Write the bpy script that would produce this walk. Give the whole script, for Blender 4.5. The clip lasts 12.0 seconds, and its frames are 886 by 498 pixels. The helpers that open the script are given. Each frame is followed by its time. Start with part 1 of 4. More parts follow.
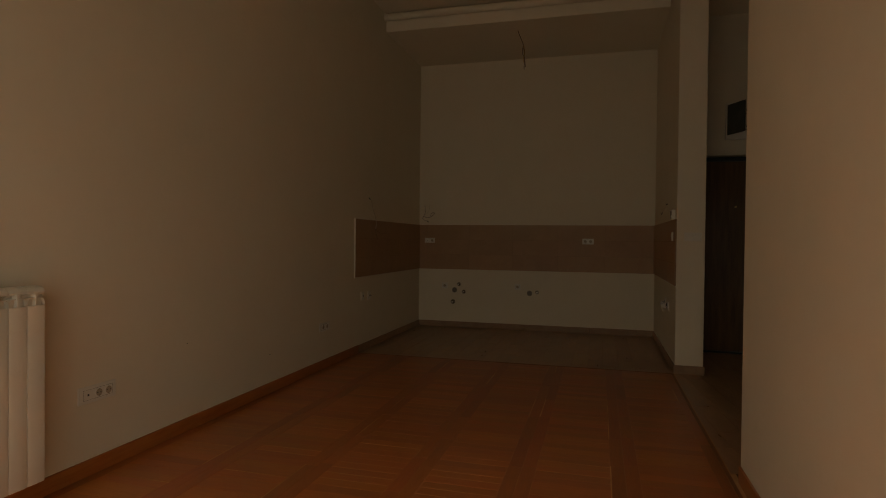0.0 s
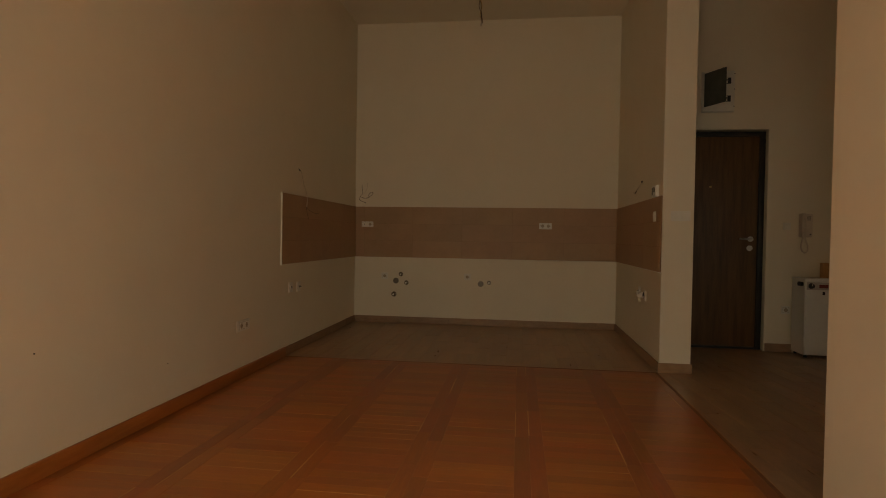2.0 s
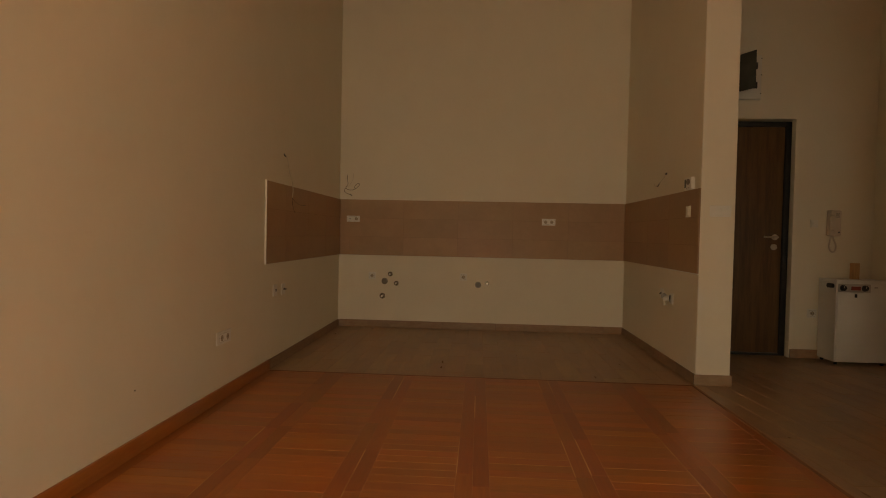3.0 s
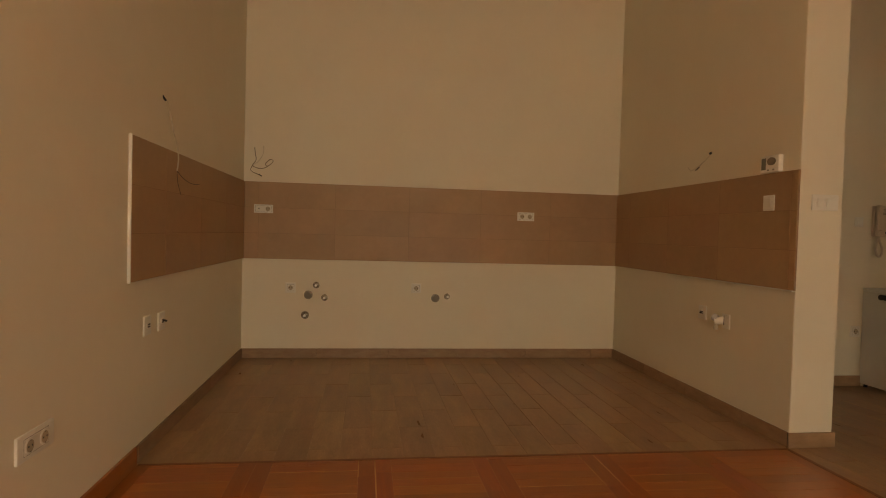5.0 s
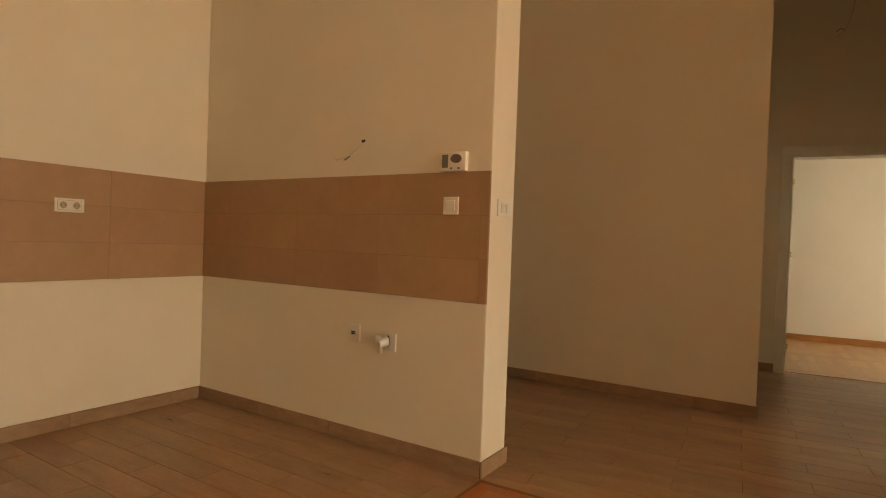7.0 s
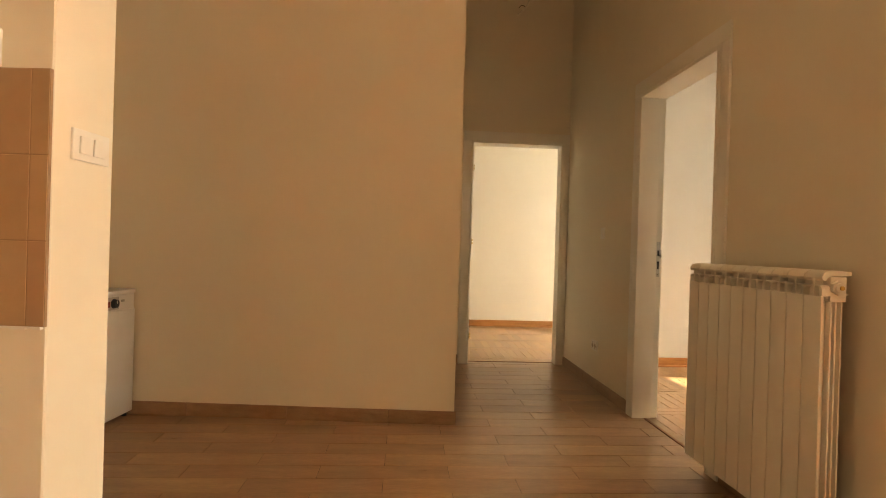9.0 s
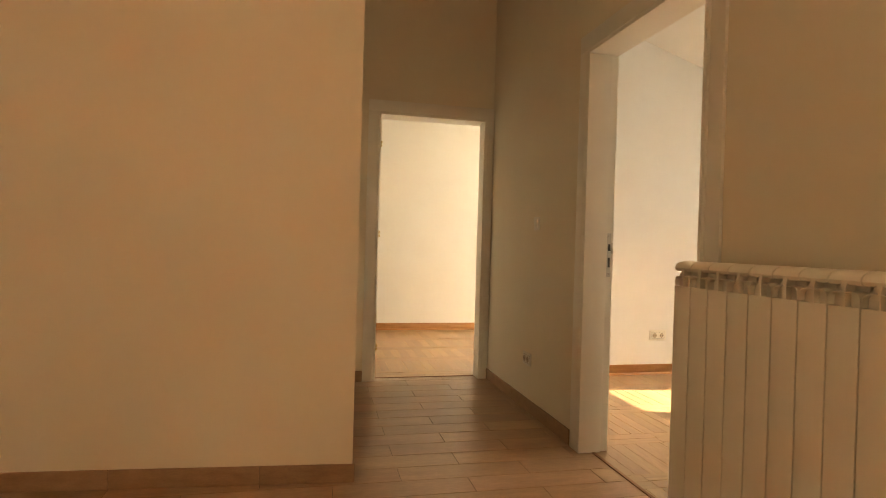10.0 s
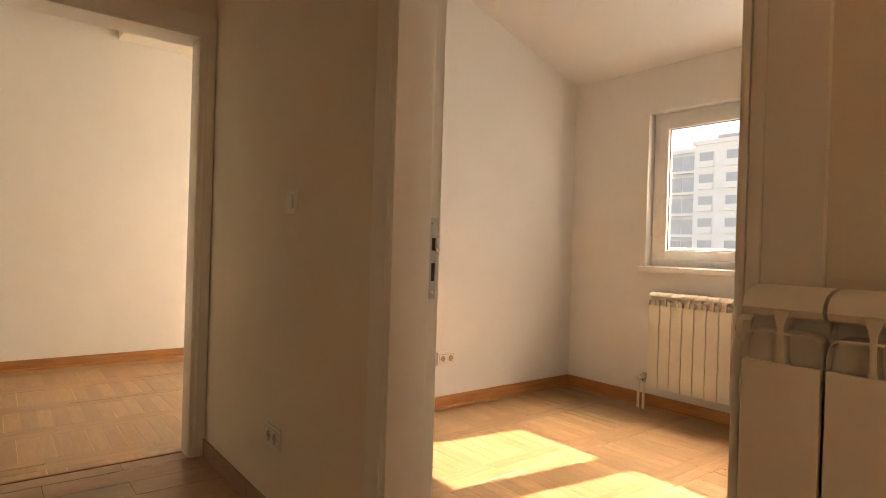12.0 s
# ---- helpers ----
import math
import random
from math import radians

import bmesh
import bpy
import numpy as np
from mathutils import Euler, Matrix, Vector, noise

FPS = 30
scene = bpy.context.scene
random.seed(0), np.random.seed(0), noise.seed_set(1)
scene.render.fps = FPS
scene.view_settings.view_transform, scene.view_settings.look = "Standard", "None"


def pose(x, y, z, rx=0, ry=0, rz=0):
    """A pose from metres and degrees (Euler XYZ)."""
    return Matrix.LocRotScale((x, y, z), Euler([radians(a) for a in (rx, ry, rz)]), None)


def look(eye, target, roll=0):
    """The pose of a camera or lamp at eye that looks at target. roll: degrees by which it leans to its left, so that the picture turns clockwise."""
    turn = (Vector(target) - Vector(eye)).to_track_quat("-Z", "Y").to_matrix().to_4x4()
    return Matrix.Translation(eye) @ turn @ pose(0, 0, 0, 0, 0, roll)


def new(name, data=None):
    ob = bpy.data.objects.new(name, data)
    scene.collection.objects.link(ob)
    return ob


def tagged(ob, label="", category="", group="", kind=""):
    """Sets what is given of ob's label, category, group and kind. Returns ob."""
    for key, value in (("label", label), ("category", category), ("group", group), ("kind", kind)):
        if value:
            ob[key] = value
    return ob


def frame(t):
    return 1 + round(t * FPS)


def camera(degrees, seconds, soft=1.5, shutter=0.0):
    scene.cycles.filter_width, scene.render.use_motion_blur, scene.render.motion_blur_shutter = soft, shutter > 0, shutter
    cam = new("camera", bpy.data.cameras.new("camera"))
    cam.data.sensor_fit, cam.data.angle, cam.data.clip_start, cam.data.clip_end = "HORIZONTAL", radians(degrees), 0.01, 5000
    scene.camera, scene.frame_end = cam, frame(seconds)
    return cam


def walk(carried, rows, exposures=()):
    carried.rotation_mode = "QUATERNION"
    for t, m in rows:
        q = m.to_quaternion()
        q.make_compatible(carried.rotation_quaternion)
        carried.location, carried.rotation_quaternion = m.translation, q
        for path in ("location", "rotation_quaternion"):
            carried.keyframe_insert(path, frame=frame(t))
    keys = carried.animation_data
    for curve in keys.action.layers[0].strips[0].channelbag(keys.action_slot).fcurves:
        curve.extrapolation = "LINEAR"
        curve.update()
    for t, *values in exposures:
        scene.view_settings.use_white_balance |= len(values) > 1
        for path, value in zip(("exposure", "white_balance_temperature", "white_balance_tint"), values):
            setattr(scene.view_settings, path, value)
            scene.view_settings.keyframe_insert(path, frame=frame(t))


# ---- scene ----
cam = camera(75.4, 12.0, soft=1.0)
PATH = [
    (0, (2.523, -7.944, 1.226), (1.997, -6.015, 1.198), 0.6),
    (0.5, (2.43, -7.764, 1.167), (1.791, -5.869, 1.128), 0.6),
    (1, (2.335, -7.537, 1.114), (1.773, -5.618, 1.073), 0.7),
    (1.5, (2.258, -7.32, 1.061), (1.917, -5.35, 1.028), 0.8),
    (2, (2.064, -7.065, 1.088), (1.801, -5.083, 1.046), 0.9),
    (2.5, (1.817, -6.779, 1.076), (1.585, -4.793, 1.03), 1.0),
    (3, (1.607, -6.497, 1.074), (1.481, -4.502, 1.024), 1.2),
    (5, (1.001, -4.876, 1.072), (1.268, -2.895, 1.018), 1.6),
    (5.5, (0.888, -4.469, 1.078), (1.499, -2.565, 1.031), 2.0),
    (6, (0.799, -4.051, 1.098), (1.917, -2.393, 1.061), 2.0),
    (6.5, (0.786, -3.682, 1.097), (2.162, -2.231, 1.071), 2.2),
    (7, (0.831, -3.443, 1.116), (2.517, -2.366, 1.089), 2.1),
    (7.5, (0.917, -3.282, 1.075), (2.831, -2.701, 1.075), 1.7),
    (7.7, (1.002, -3.237, 1.063), (2.949, -2.778, 1.067), 1.6),
    (9.3, (2.107, -3.173, 1.049), (4.106, -3.229, 1.038), 1.69),
    (9.5, (2.294, -3.199, 1.049), (4.289, -3.338, 1.035), 1.62),
    (10, (2.718, -3.228, 1.046), (4.702, -3.483, 1.029), 1.61),
    (10.5, (3.115, -3.281, 1.064), (5.06, -3.749, 1.044), 1.54),
    (11, (3.483, -3.384, 1.052), (5.4, -3.955, 1.03), 1.66),
    (11.5, (3.823, -3.493, 1.033), (5.704, -4.173, 1.02), 1.68),
    (12, (4.181, -3.609, 1.044), (5.861, -4.694, 1.039), 1.78),
]
EXPO = [(0.0, -1.5, 9600, 10), (0.5, -1.25, 9600, 10), (1.0, -0.97, 9600, 9), (1.5, -0.62, 9900, 10), (2.0, -0.36, 10400, 12),
        (2.5, -0.11, 10900, 14), (3.0, 0.12, 11500, 15), (5.0, 0.77, 11600, 16), (6.0, 1.12, 11400, 14), (7.5, 1.8, 10700, 14),
        (9.5, 2.42, 10600, 14), (10.5, 2.38, 10200, 16), (11.0, 2.18, 10000, 20), (12.0, 2.02, 9800, 23)]
walk(cam, [(t, look(eye, target, roll)) for t, eye, target, roll in PATH], EXPO)

# the hall, the corridor and both bedrooms stand at a slight angle to the living room
SKEW = 5.34
HALL = pose(3.242, -4.535, 0, 0, 0, SKEW)
HOME = Matrix.Identity(4)


def hall(x, y, z=0.0, rz=0.0):
    return HALL @ pose(x, y, z, 0, 0, rz)


# ---- world, sun and window light ----
SUN_EL, SUN_TURN = 42.0, 8.5
world = bpy.data.worlds.new("sky")
scene.world = world
world.use_nodes = True
wn = world.node_tree.nodes
sky = wn.new("ShaderNodeTexSky")
sky.sky_type, sky.sun_disc = "NISHITA", False
sky.sun_elevation = radians(SUN_EL)
sky.sun_rotation = radians(180 - SKEW + SUN_TURN)
world.node_tree.links.new(sky.outputs[0], wn["Background"].inputs[0])
wn["Background"].inputs[1].default_value = 0.11

sun = new("sun", bpy.data.lights.new("sun", "SUN"))
sun.data.energy, sun.data.angle, sun.data.color = 5.0, radians(0.6), (1.0, 0.965, 0.9)
sun.matrix_world = HALL @ look((0, 0, 0), (math.sin(radians(SUN_TURN)), math.cos(radians(SUN_TURN)), -math.tan(radians(SUN_EL))))


def window_lamp(name, m, w, h, watts, tint=(0.8, 0.915, 1.0)):
    data = bpy.data.lights.new(name, "AREA")
    data.shape, data.size, data.size_y, data.energy, data.color = "RECTANGLE", w, h, watts, tint
    ob = new(name, data)
    ob.matrix_world = m
    return ob


window_lamp("window_light_living", pose(1.75, -8.6, 1.24, 92, 0, 14), 2.4, 2.2, 30)
window_lamp("window_light_bedroom", hall(5.25, -2.93, 1.5) @ pose(0, 0, 0, 90, 0, 0), 1.2, 1.0, 16)
window_lamp("window_light_sunny_bedroom", hall(2.16, -2.95, 1.47) @ pose(0, 0, 0, 97, 0, 0), 0.76, 1.0, 4.5)


# ---- materials ----
def material(name, c1, c2, rough=0.6, scale=6.0, detail=6.0, bump=0.0, bump_scale=200.0, metal=0.0, stretch=(1, 1, 1),
             vary=0.0, hue=0.0, fine=0.0, rough_vary=0.1, coat=0.0, cloud=0.0):
    mt = bpy.data.materials.new(name)
    mt.use_nodes = True
    n, ln = mt.node_tree.nodes, mt.node_tree.links
    b = n["Principled BSDF"]
    b.inputs["Metallic"].default_value = metal
    if coat:
        b.inputs["Coat Weight"].default_value, b.inputs["Coat Roughness"].default_value = coat, 0.25
    tc, mp = n.new("ShaderNodeTexCoord"), n.new("ShaderNodeMapping")
    mp.inputs["Scale"].default_value = stretch
    ln.new(tc.outputs["Object"], mp.inputs[0])
    vec = mp.outputs[0]
    rnd = None
    if vary or hue:
        oi, ge = n.new("ShaderNodeObjectInfo"), n.new("ShaderNodeNewGeometry")
        s, f = n.new("ShaderNodeMath"), n.new("ShaderNodeMath")
        s.operation, f.operation = "ADD", "FRACT"
        ln.new(oi.outputs["Random"], s.inputs[0]), ln.new(ge.outputs["Random Per Island"], s.inputs[1])
        ln.new(s.outputs[0], f.inputs[0])
        rnd = f.outputs[0]
        off, add = n.new("ShaderNodeVectorMath"), n.new("ShaderNodeVectorMath")
        off.operation, add.operation = "SCALE", "ADD"
        off.inputs[0].default_value = (7.1, 13.7, 3.3)
        ln.new(rnd, off.inputs["Scale"]), ln.new(vec, add.inputs[0]), ln.new(off.outputs[0], add.inputs[1])
        vec = add.outputs[0]
    no = n.new("ShaderNodeTexNoise")
    no.inputs["Scale"].default_value, no.inputs["Detail"].default_value = scale, detail
    ln.new(vec, no.inputs["Vector"])
    ramp = n.new("ShaderNodeValToRGB")
    ramp.color_ramp.elements[0].position, ramp.color_ramp.elements[1].position = 0.3, 0.72
    ramp.color_ramp.elements[0].color, ramp.color_ramp.elements[1].color = (*c1, 1), (*c2, 1)
    ln.new(no.outputs[0], ramp.inputs[0])
    col = ramp.outputs[0]
    if fine:
        n2 = n.new("ShaderNodeTexNoise")
        n2.inputs["Scale"].default_value, n2.inputs["Detail"].default_value = scale * 7, 4
        ln.new(vec, n2.inputs["Vector"])
        hs = n.new("ShaderNodeHueSaturation")
        mr = n.new("ShaderNodeMapRange")
        mr.inputs[1].default_value, mr.inputs[2].default_value = 0.3, 0.7
        mr.inputs[3].default_value, mr.inputs[4].default_value = 1 - fine, 1 + fine
        ln.new(n2.outputs[0], mr.inputs[0]), ln.new(mr.outputs[0], hs.inputs["Value"]), ln.new(col, hs.inputs["Color"])
        col = hs.outputs[0]
    if cloud:
        n4 = n.new("ShaderNodeTexNoise")
        n4.inputs["Scale"].default_value, n4.inputs["Detail"].default_value = 1.3, 3
        ln.new(vec, n4.inputs["Vector"])
        h4, m4 = n.new("ShaderNodeHueSaturation"), n.new("ShaderNodeMapRange")
        m4.inputs[1].default_value, m4.inputs[2].default_value = 0.3, 0.7
        m4.inputs[3].default_value, m4.inputs[4].default_value = 1 - cloud, 1 + cloud * 0.4
        ln.new(n4.outputs[0], m4.inputs[0]), ln.new(m4.outputs[0], h4.inputs["Value"]), ln.new(col, h4.inputs["Color"])
        col = h4.outputs[0]
    if rnd is not None:
        hs = n.new("ShaderNodeHueSaturation")
        m1, m2 = n.new("ShaderNodeMapRange"), n.new("ShaderNodeMapRange")
        m1.inputs[3].default_value, m1.inputs[4].default_value = 1 - vary, 1 + vary
        mul, fr = n.new("ShaderNodeMath"), n.new("ShaderNodeMath")
        mul.operation, fr.operation = "MULTIPLY", "FRACT"
        mul.inputs[1].default_value = 17.3
        ln.new(rnd, mul.inputs[0]), ln.new(mul.outputs[0], fr.inputs[0])
        m2.inputs[3].default_value, m2.inputs[4].default_value = 0.5 - hue, 0.5 + hue
        ln.new(rnd, m1.inputs[0]), ln.new(fr.outputs[0], m2.inputs[0])
        ln.new(m1.outputs[0], hs.inputs["Value"]), ln.new(m2.outputs[0], hs.inputs["Hue"]), ln.new(col, hs.inputs["Color"])
        col = hs.outputs[0]
    ln.new(col, b.inputs["Base Color"])
    rr = n.new("ShaderNodeMapRange")
    rr.inputs[3].default_value, rr.inputs[4].default_value = max(0.03, rough - rough_vary), min(1, rough + rough_vary)
    ln.new(no.outputs[0], rr.inputs[0]), ln.new(rr.outputs[0], b.inputs["Roughness"])
    if bump:
        n3, bp = n.new("ShaderNodeTexNoise"), n.new("ShaderNodeBump")
        n3.inputs["Scale"].default_value, n3.inputs["Detail"].default_value = bump_scale, 4
        bp.inputs["Strength"].default_value, bp.inputs["Distance"].default_value = bump, 0.002
        ln.new(vec, n3.inputs["Vector"]), ln.new(n3.outputs[0], bp.inputs["Height"]), ln.new(bp.outputs[0], b.inputs["Normal"])
    return mt


def glow(name, col, strength):
    mt = material(name, col, col, 0.4)
    b = mt.node_tree.nodes["Principled BSDF"]
    b.inputs["Emission Color"].default_value, b.inputs["Emission Strength"].default_value = (*col, 1), strength
    return mt


# living and hall walls: warm light tint put into this cream colour
PAINT = material("warm_tinted_cream_paint", (0.79, 0.712, 0.575), (0.815, 0.737, 0.6), 0.75, 3.0, 8, 0.2, 320, fine=0.006, cloud=0.012)
WHITEWASH = material("white_wall_paint", (0.765, 0.755, 0.735), (0.79, 0.78, 0.76), 0.75, 3.0, 8, 0.2, 320, fine=0.006, cloud=0.012)
PALE_PAINT = material("pale_cream_paint", (0.775, 0.73, 0.645), (0.8, 0.755, 0.67), 0.75, 3.0, 8, 0.2, 320, fine=0.006, cloud=0.012)
CEIL = material("ceiling_paint", (0.8, 0.73, 0.6), (0.83, 0.76, 0.63), 0.85, 2.0, 5, 0.2, 220)
def oak(name, c1, c2, stretch):
    return material(name, c1, c2, 0.34, 7, 8, 0.1, 90, stretch=stretch, vary=0.14, hue=0.006, fine=0.05, rough_vary=0.08, coat=0.3)


RED_OAK = (oak("red_oak_cross", (0.4, 0.116, 0.029), (0.48, 0.155, 0.042), (1, 9, 3)), oak("red_oak_long", (0.33, 0.088, 0.022), (0.41, 0.12, 0.032), (9, 1, 3)))
PALE_OAK = (oak("pale_oak_cross", (0.29, 0.165, 0.08), (0.41, 0.258, 0.14), (1, 9, 3)), oak("pale_oak_long", (0.28, 0.155, 0.073), (0.395, 0.243, 0.128), (9, 1, 3)))
# end room oak, its tone warmed in place of missing bounced sunlight
END_OAK = (oak("bounce_warmed_oak_cross", (0.31, 0.158, 0.066), (0.43, 0.243, 0.115), (1, 9, 3)), oak("bounce_warmed_oak_long", (0.3, 0.148, 0.06), (0.41, 0.228, 0.105), (9, 1, 3)))
SUBFLOOR = material("filled_joint", (0.34, 0.15, 0.06), (0.78, 0.5, 0.27), 0.7, 2.2, 8)
JOINT = material("plain_joint", (0.42, 0.26, 0.13), (0.72, 0.52, 0.32), 0.7, 2.6, 8)
SKIRT_X = material("oak_skirting_cross", (0.36, 0.145, 0.046), (0.48, 0.218, 0.08), 0.4, 5, 7, 0.08, 90, stretch=(1, 9, 9), fine=0.05, coat=0.2)
SKIRT_RED = material("red_oak_skirting", (0.4, 0.125, 0.033), (0.5, 0.18, 0.052), 0.4, 5, 7, 0.08, 90, stretch=(1, 9, 9), fine=0.05, coat=0.2)
THRESH = material("dark_threshold", (0.2, 0.075, 0.028), (0.28, 0.11, 0.045), 0.5, 6, 6, stretch=(2, 2, 6))
PLANK = material("wood_look_tile", (0.335, 0.192, 0.107), (0.45, 0.278, 0.168), 0.34, 4, 9, 0.08, 60, stretch=(5, 1, 3), vary=0.1,
                 hue=0.006, fine=0.1, rough_vary=0.14, cloud=0.16)
GROUT = material("tile_grout", (0.1, 0.065, 0.04), (0.16, 0.11, 0.07), 0.9, 60)
GROUTK = material("kitchen_grout", (0.4, 0.265, 0.17), (0.48, 0.335, 0.225), 0.85, 40)
TSKIRT = material("tile_skirting", (0.31, 0.182, 0.105), (0.4, 0.252, 0.155), 0.45, 6, 8, 0.12, 120, stretch=(2, 2, 6), vary=0.08, fine=0.07)
SPLASH = material("beige_wall_tile", (0.4, 0.236, 0.128), (0.455, 0.277, 0.156), 0.5, 3, 8, 0.06, 150, vary=0.035, hue=0.004, fine=0.03)
GROUTW = material("tile_joint", (0.3, 0.18, 0.1), (0.37, 0.225, 0.128), 0.85, 50)
WHITE = material("white_plastic", (0.76, 0.725, 0.65), (0.8, 0.765, 0.69), 0.35, 12)
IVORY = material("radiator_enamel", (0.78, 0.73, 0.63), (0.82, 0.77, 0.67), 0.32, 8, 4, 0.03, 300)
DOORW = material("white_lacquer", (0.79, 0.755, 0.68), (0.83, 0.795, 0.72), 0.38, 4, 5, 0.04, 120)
PVC = material("white_upvc", (0.8, 0.8, 0.79), (0.84, 0.84, 0.83), 0.3, 10)
GREY = material("grey_plastic", (0.14, 0.115, 0.085), (0.185, 0.155, 0.12), 0.4, 20)
DARK = material("black_plastic", (0.012, 0.012, 0.012), (0.03, 0.028, 0.026), 0.45, 20)
SEAL = material("black_frame_paint", (0.012, 0.011, 0.01), (0.022, 0.02, 0.018), 0.5, 15)
WALNUT = material("walnut_veneer", (0.085, 0.042, 0.018), (0.17, 0.085, 0.035), 0.45, 3.0, 9, 0.06, 120, stretch=(9, 9, 0.8), fine=0.09)
STEEL = material("brushed_steel", (0.52, 0.5, 0.47), (0.64, 0.62, 0.58), 0.3, 40, metal=1.0)
BRASS = material("brass", (0.5, 0.34, 0.12), (0.62, 0.44, 0.18), 0.35, 40, metal=1.0)
TAPS = material("dull_chrome", (0.15, 0.12, 0.09), (0.3, 0.26, 0.2), 0.28, 60, metal=1.0)
CABLE = material("white_cable", (0.56, 0.49, 0.38), (0.66, 0.58, 0.46), 0.5, 40)
COPPER = material("brown_wire", (0.11, 0.065, 0.035), (0.17, 0.1, 0.055), 0.5, 40)
PINE = material("pine_offcut", (0.42, 0.22, 0.09), (0.56, 0.32, 0.14), 0.6, 6, 7, 0.1, 90, stretch=(7, 7, 1), fine=0.07)
HANDSET = material("beige_plastic", (0.6, 0.5, 0.41), (0.65, 0.55, 0.46), 0.4, 12)
PAPER = material("paper_sheet", (0.6, 0.5, 0.38), (0.74, 0.68, 0.58), 0.8, 10)
SMOKE = material("smoked_plastic", (0.085, 0.085, 0.07), (0.12, 0.12, 0.1), 0.2, 8)
BOILER = material("boiler_enamel", (0.72, 0.71, 0.68), (0.77, 0.76, 0.73), 0.33, 6, 5, 0.03, 200)
PANEL = material("boiler_panel_grey", (0.42, 0.39, 0.36), (0.5, 0.47, 0.43), 0.4, 10)
LCD = material("lcd_grey", (0.16, 0.17, 0.14), (0.21, 0.22, 0.18), 0.2, 20)
RED = glow("red_display", (0.14, 0.02, 0.012), 0.08)
# far building colours, lightened in place of haze and overexposure
FACADE = material("facade_render", (0.82, 0.83, 0.84), (0.88, 0.89, 0.9), 0.8, 0.6, 5)
FACADEB = material("facade_grey_blue", (0.6, 0.63, 0.67), (0.68, 0.71, 0.75), 0.6, 0.6, 5)
PANE = material("hazed_far_glass", (0.4, 0.43, 0.47), (0.52, 0.55, 0.6), 0.15, 0.9)
ROOFING = material("roof_grey", (0.3, 0.31, 0.33), (0.4, 0.41, 0.43), 0.7, 1)
GROUND = material("dry_ground", (0.12, 0.12, 0.09), (0.2, 0.2, 0.16), 0.9, 0.05, 6)

GLASS = bpy.data.materials.new("window_glass")
GLASS.use_nodes = True
gb = GLASS.node_tree.nodes["Principled BSDF"]
gb.inputs["Base Color"].default_value = (1, 1, 1, 1)
gb.inputs["Roughness"].default_value, gb.inputs["IOR"].default_value, gb.inputs["Transmission Weight"].default_value = 0.0, 1.45, 1.0


# ---- mesh helpers ----
def box(bm, x0, x1, y0, y1, z0, z1, bev=0.0, seg=2):
    m = pose((x0 + x1) / 2, (y0 + y1) / 2, (z0 + z1) / 2) @ Matrix.Diagonal((abs(x1 - x0), abs(y1 - y0), abs(z1 - z0), 1))
    vs = bmesh.ops.create_cube(bm, size=1, matrix=m)["verts"]
    if bev:
        es = list({e for v in vs for e in v.link_edges})
        bmesh.ops.bevel(bm, geom=es, offset=bev, segments=seg, profile=0.6, affect="EDGES")
    return bm


def one_box(x0, x1, y0, y1, z0, z1, bev=0.0, seg=2):
    return box(bmesh.new(), x0, x1, y0, y1, z0, z1, bev, seg)


def rod(bm, a, b, r, r2=None, n=16):
    a, b = Vector(a), Vector(b)
    d = b - a
    m = Matrix.Translation((a + b) / 2) @ d.to_track_quat("Z", "Y").to_matrix().to_4x4()
    bmesh.ops.create_cone(bm, cap_ends=True, segments=n, radius1=r, radius2=r if r2 is None else r2, depth=d.length, matrix=m)
    return bm


def tube(bm, pts, r, n=6):
    """A bent wire through the points."""
    pts = [Vector(p) for p in pts]
    fine = []
    for i in range(len(pts) - 1):
        p0, p1, p2, p3 = pts[max(i - 1, 0)], pts[i], pts[i + 1], pts[min(i + 2, len(pts) - 1)]
        for k in range(5):
            t = k / 5
            fine.append(0.5 * ((2 * p1) + (p2 - p0) * t + (2 * p0 - 5 * p1 + 4 * p2 - p3) * t * t + (3 * p1 - p0 - 3 * p2 + p3) * t ** 3))
    fine.append(pts[-1])
    rings = []
    for i, p in enumerate(fine):
        d = (fine[min(i + 1, len(fine) - 1)] - fine[max(i - 1, 0)]).normalized()
        s = d.orthogonal().normalized()
        c = d.cross(s)
        rings.append([bm.verts.new(p + r * (math.cos(2 * math.pi * k / n) * s + math.sin(2 * math.pi * k / n) * c)) for k in range(n)])
    for a, b in zip(rings, rings[1:]):
        for k in range(n):
            bm.faces.new((a[k], a[(k + 1) % n], b[(k + 1) % n], b[k]))
    bm.faces.new(rings[0][::-1]), bm.faces.new(rings[-1])
    return bm


def prism(bm, poly, z0, z1):
    lo, hi = [bm.verts.new((x, y, z0)) for x, y in poly], [bm.verts.new((x, y, z1)) for x, y in poly]
    bm.faces.new(lo[::-1]), bm.faces.new(hi)
    for i in range(len(poly)):
        j = (i + 1) % len(poly)
        bm.faces.new((lo[i], lo[j], hi[j], hi[i]))
    return bm


def mesh_of(name, bm, mat, smooth=True):
    bmesh.ops.recalc_face_normals(bm, faces=bm.faces)
    me = bpy.data.meshes.new(name)
    bm.to_mesh(me)
    bm.free()
    me.materials.append(mat)
    if smooth:
        me.shade_smooth()
        me.set_sharp_from_angle(angle=radians(35))
    return me


def part(name, bm, mat, parent, label="", at=None):
    ob = new(name, mesh_of(name, bm, mat))
    ob.parent = parent
    if at is not None:
        ob.matrix_basis = at
    return tagged(ob, label)


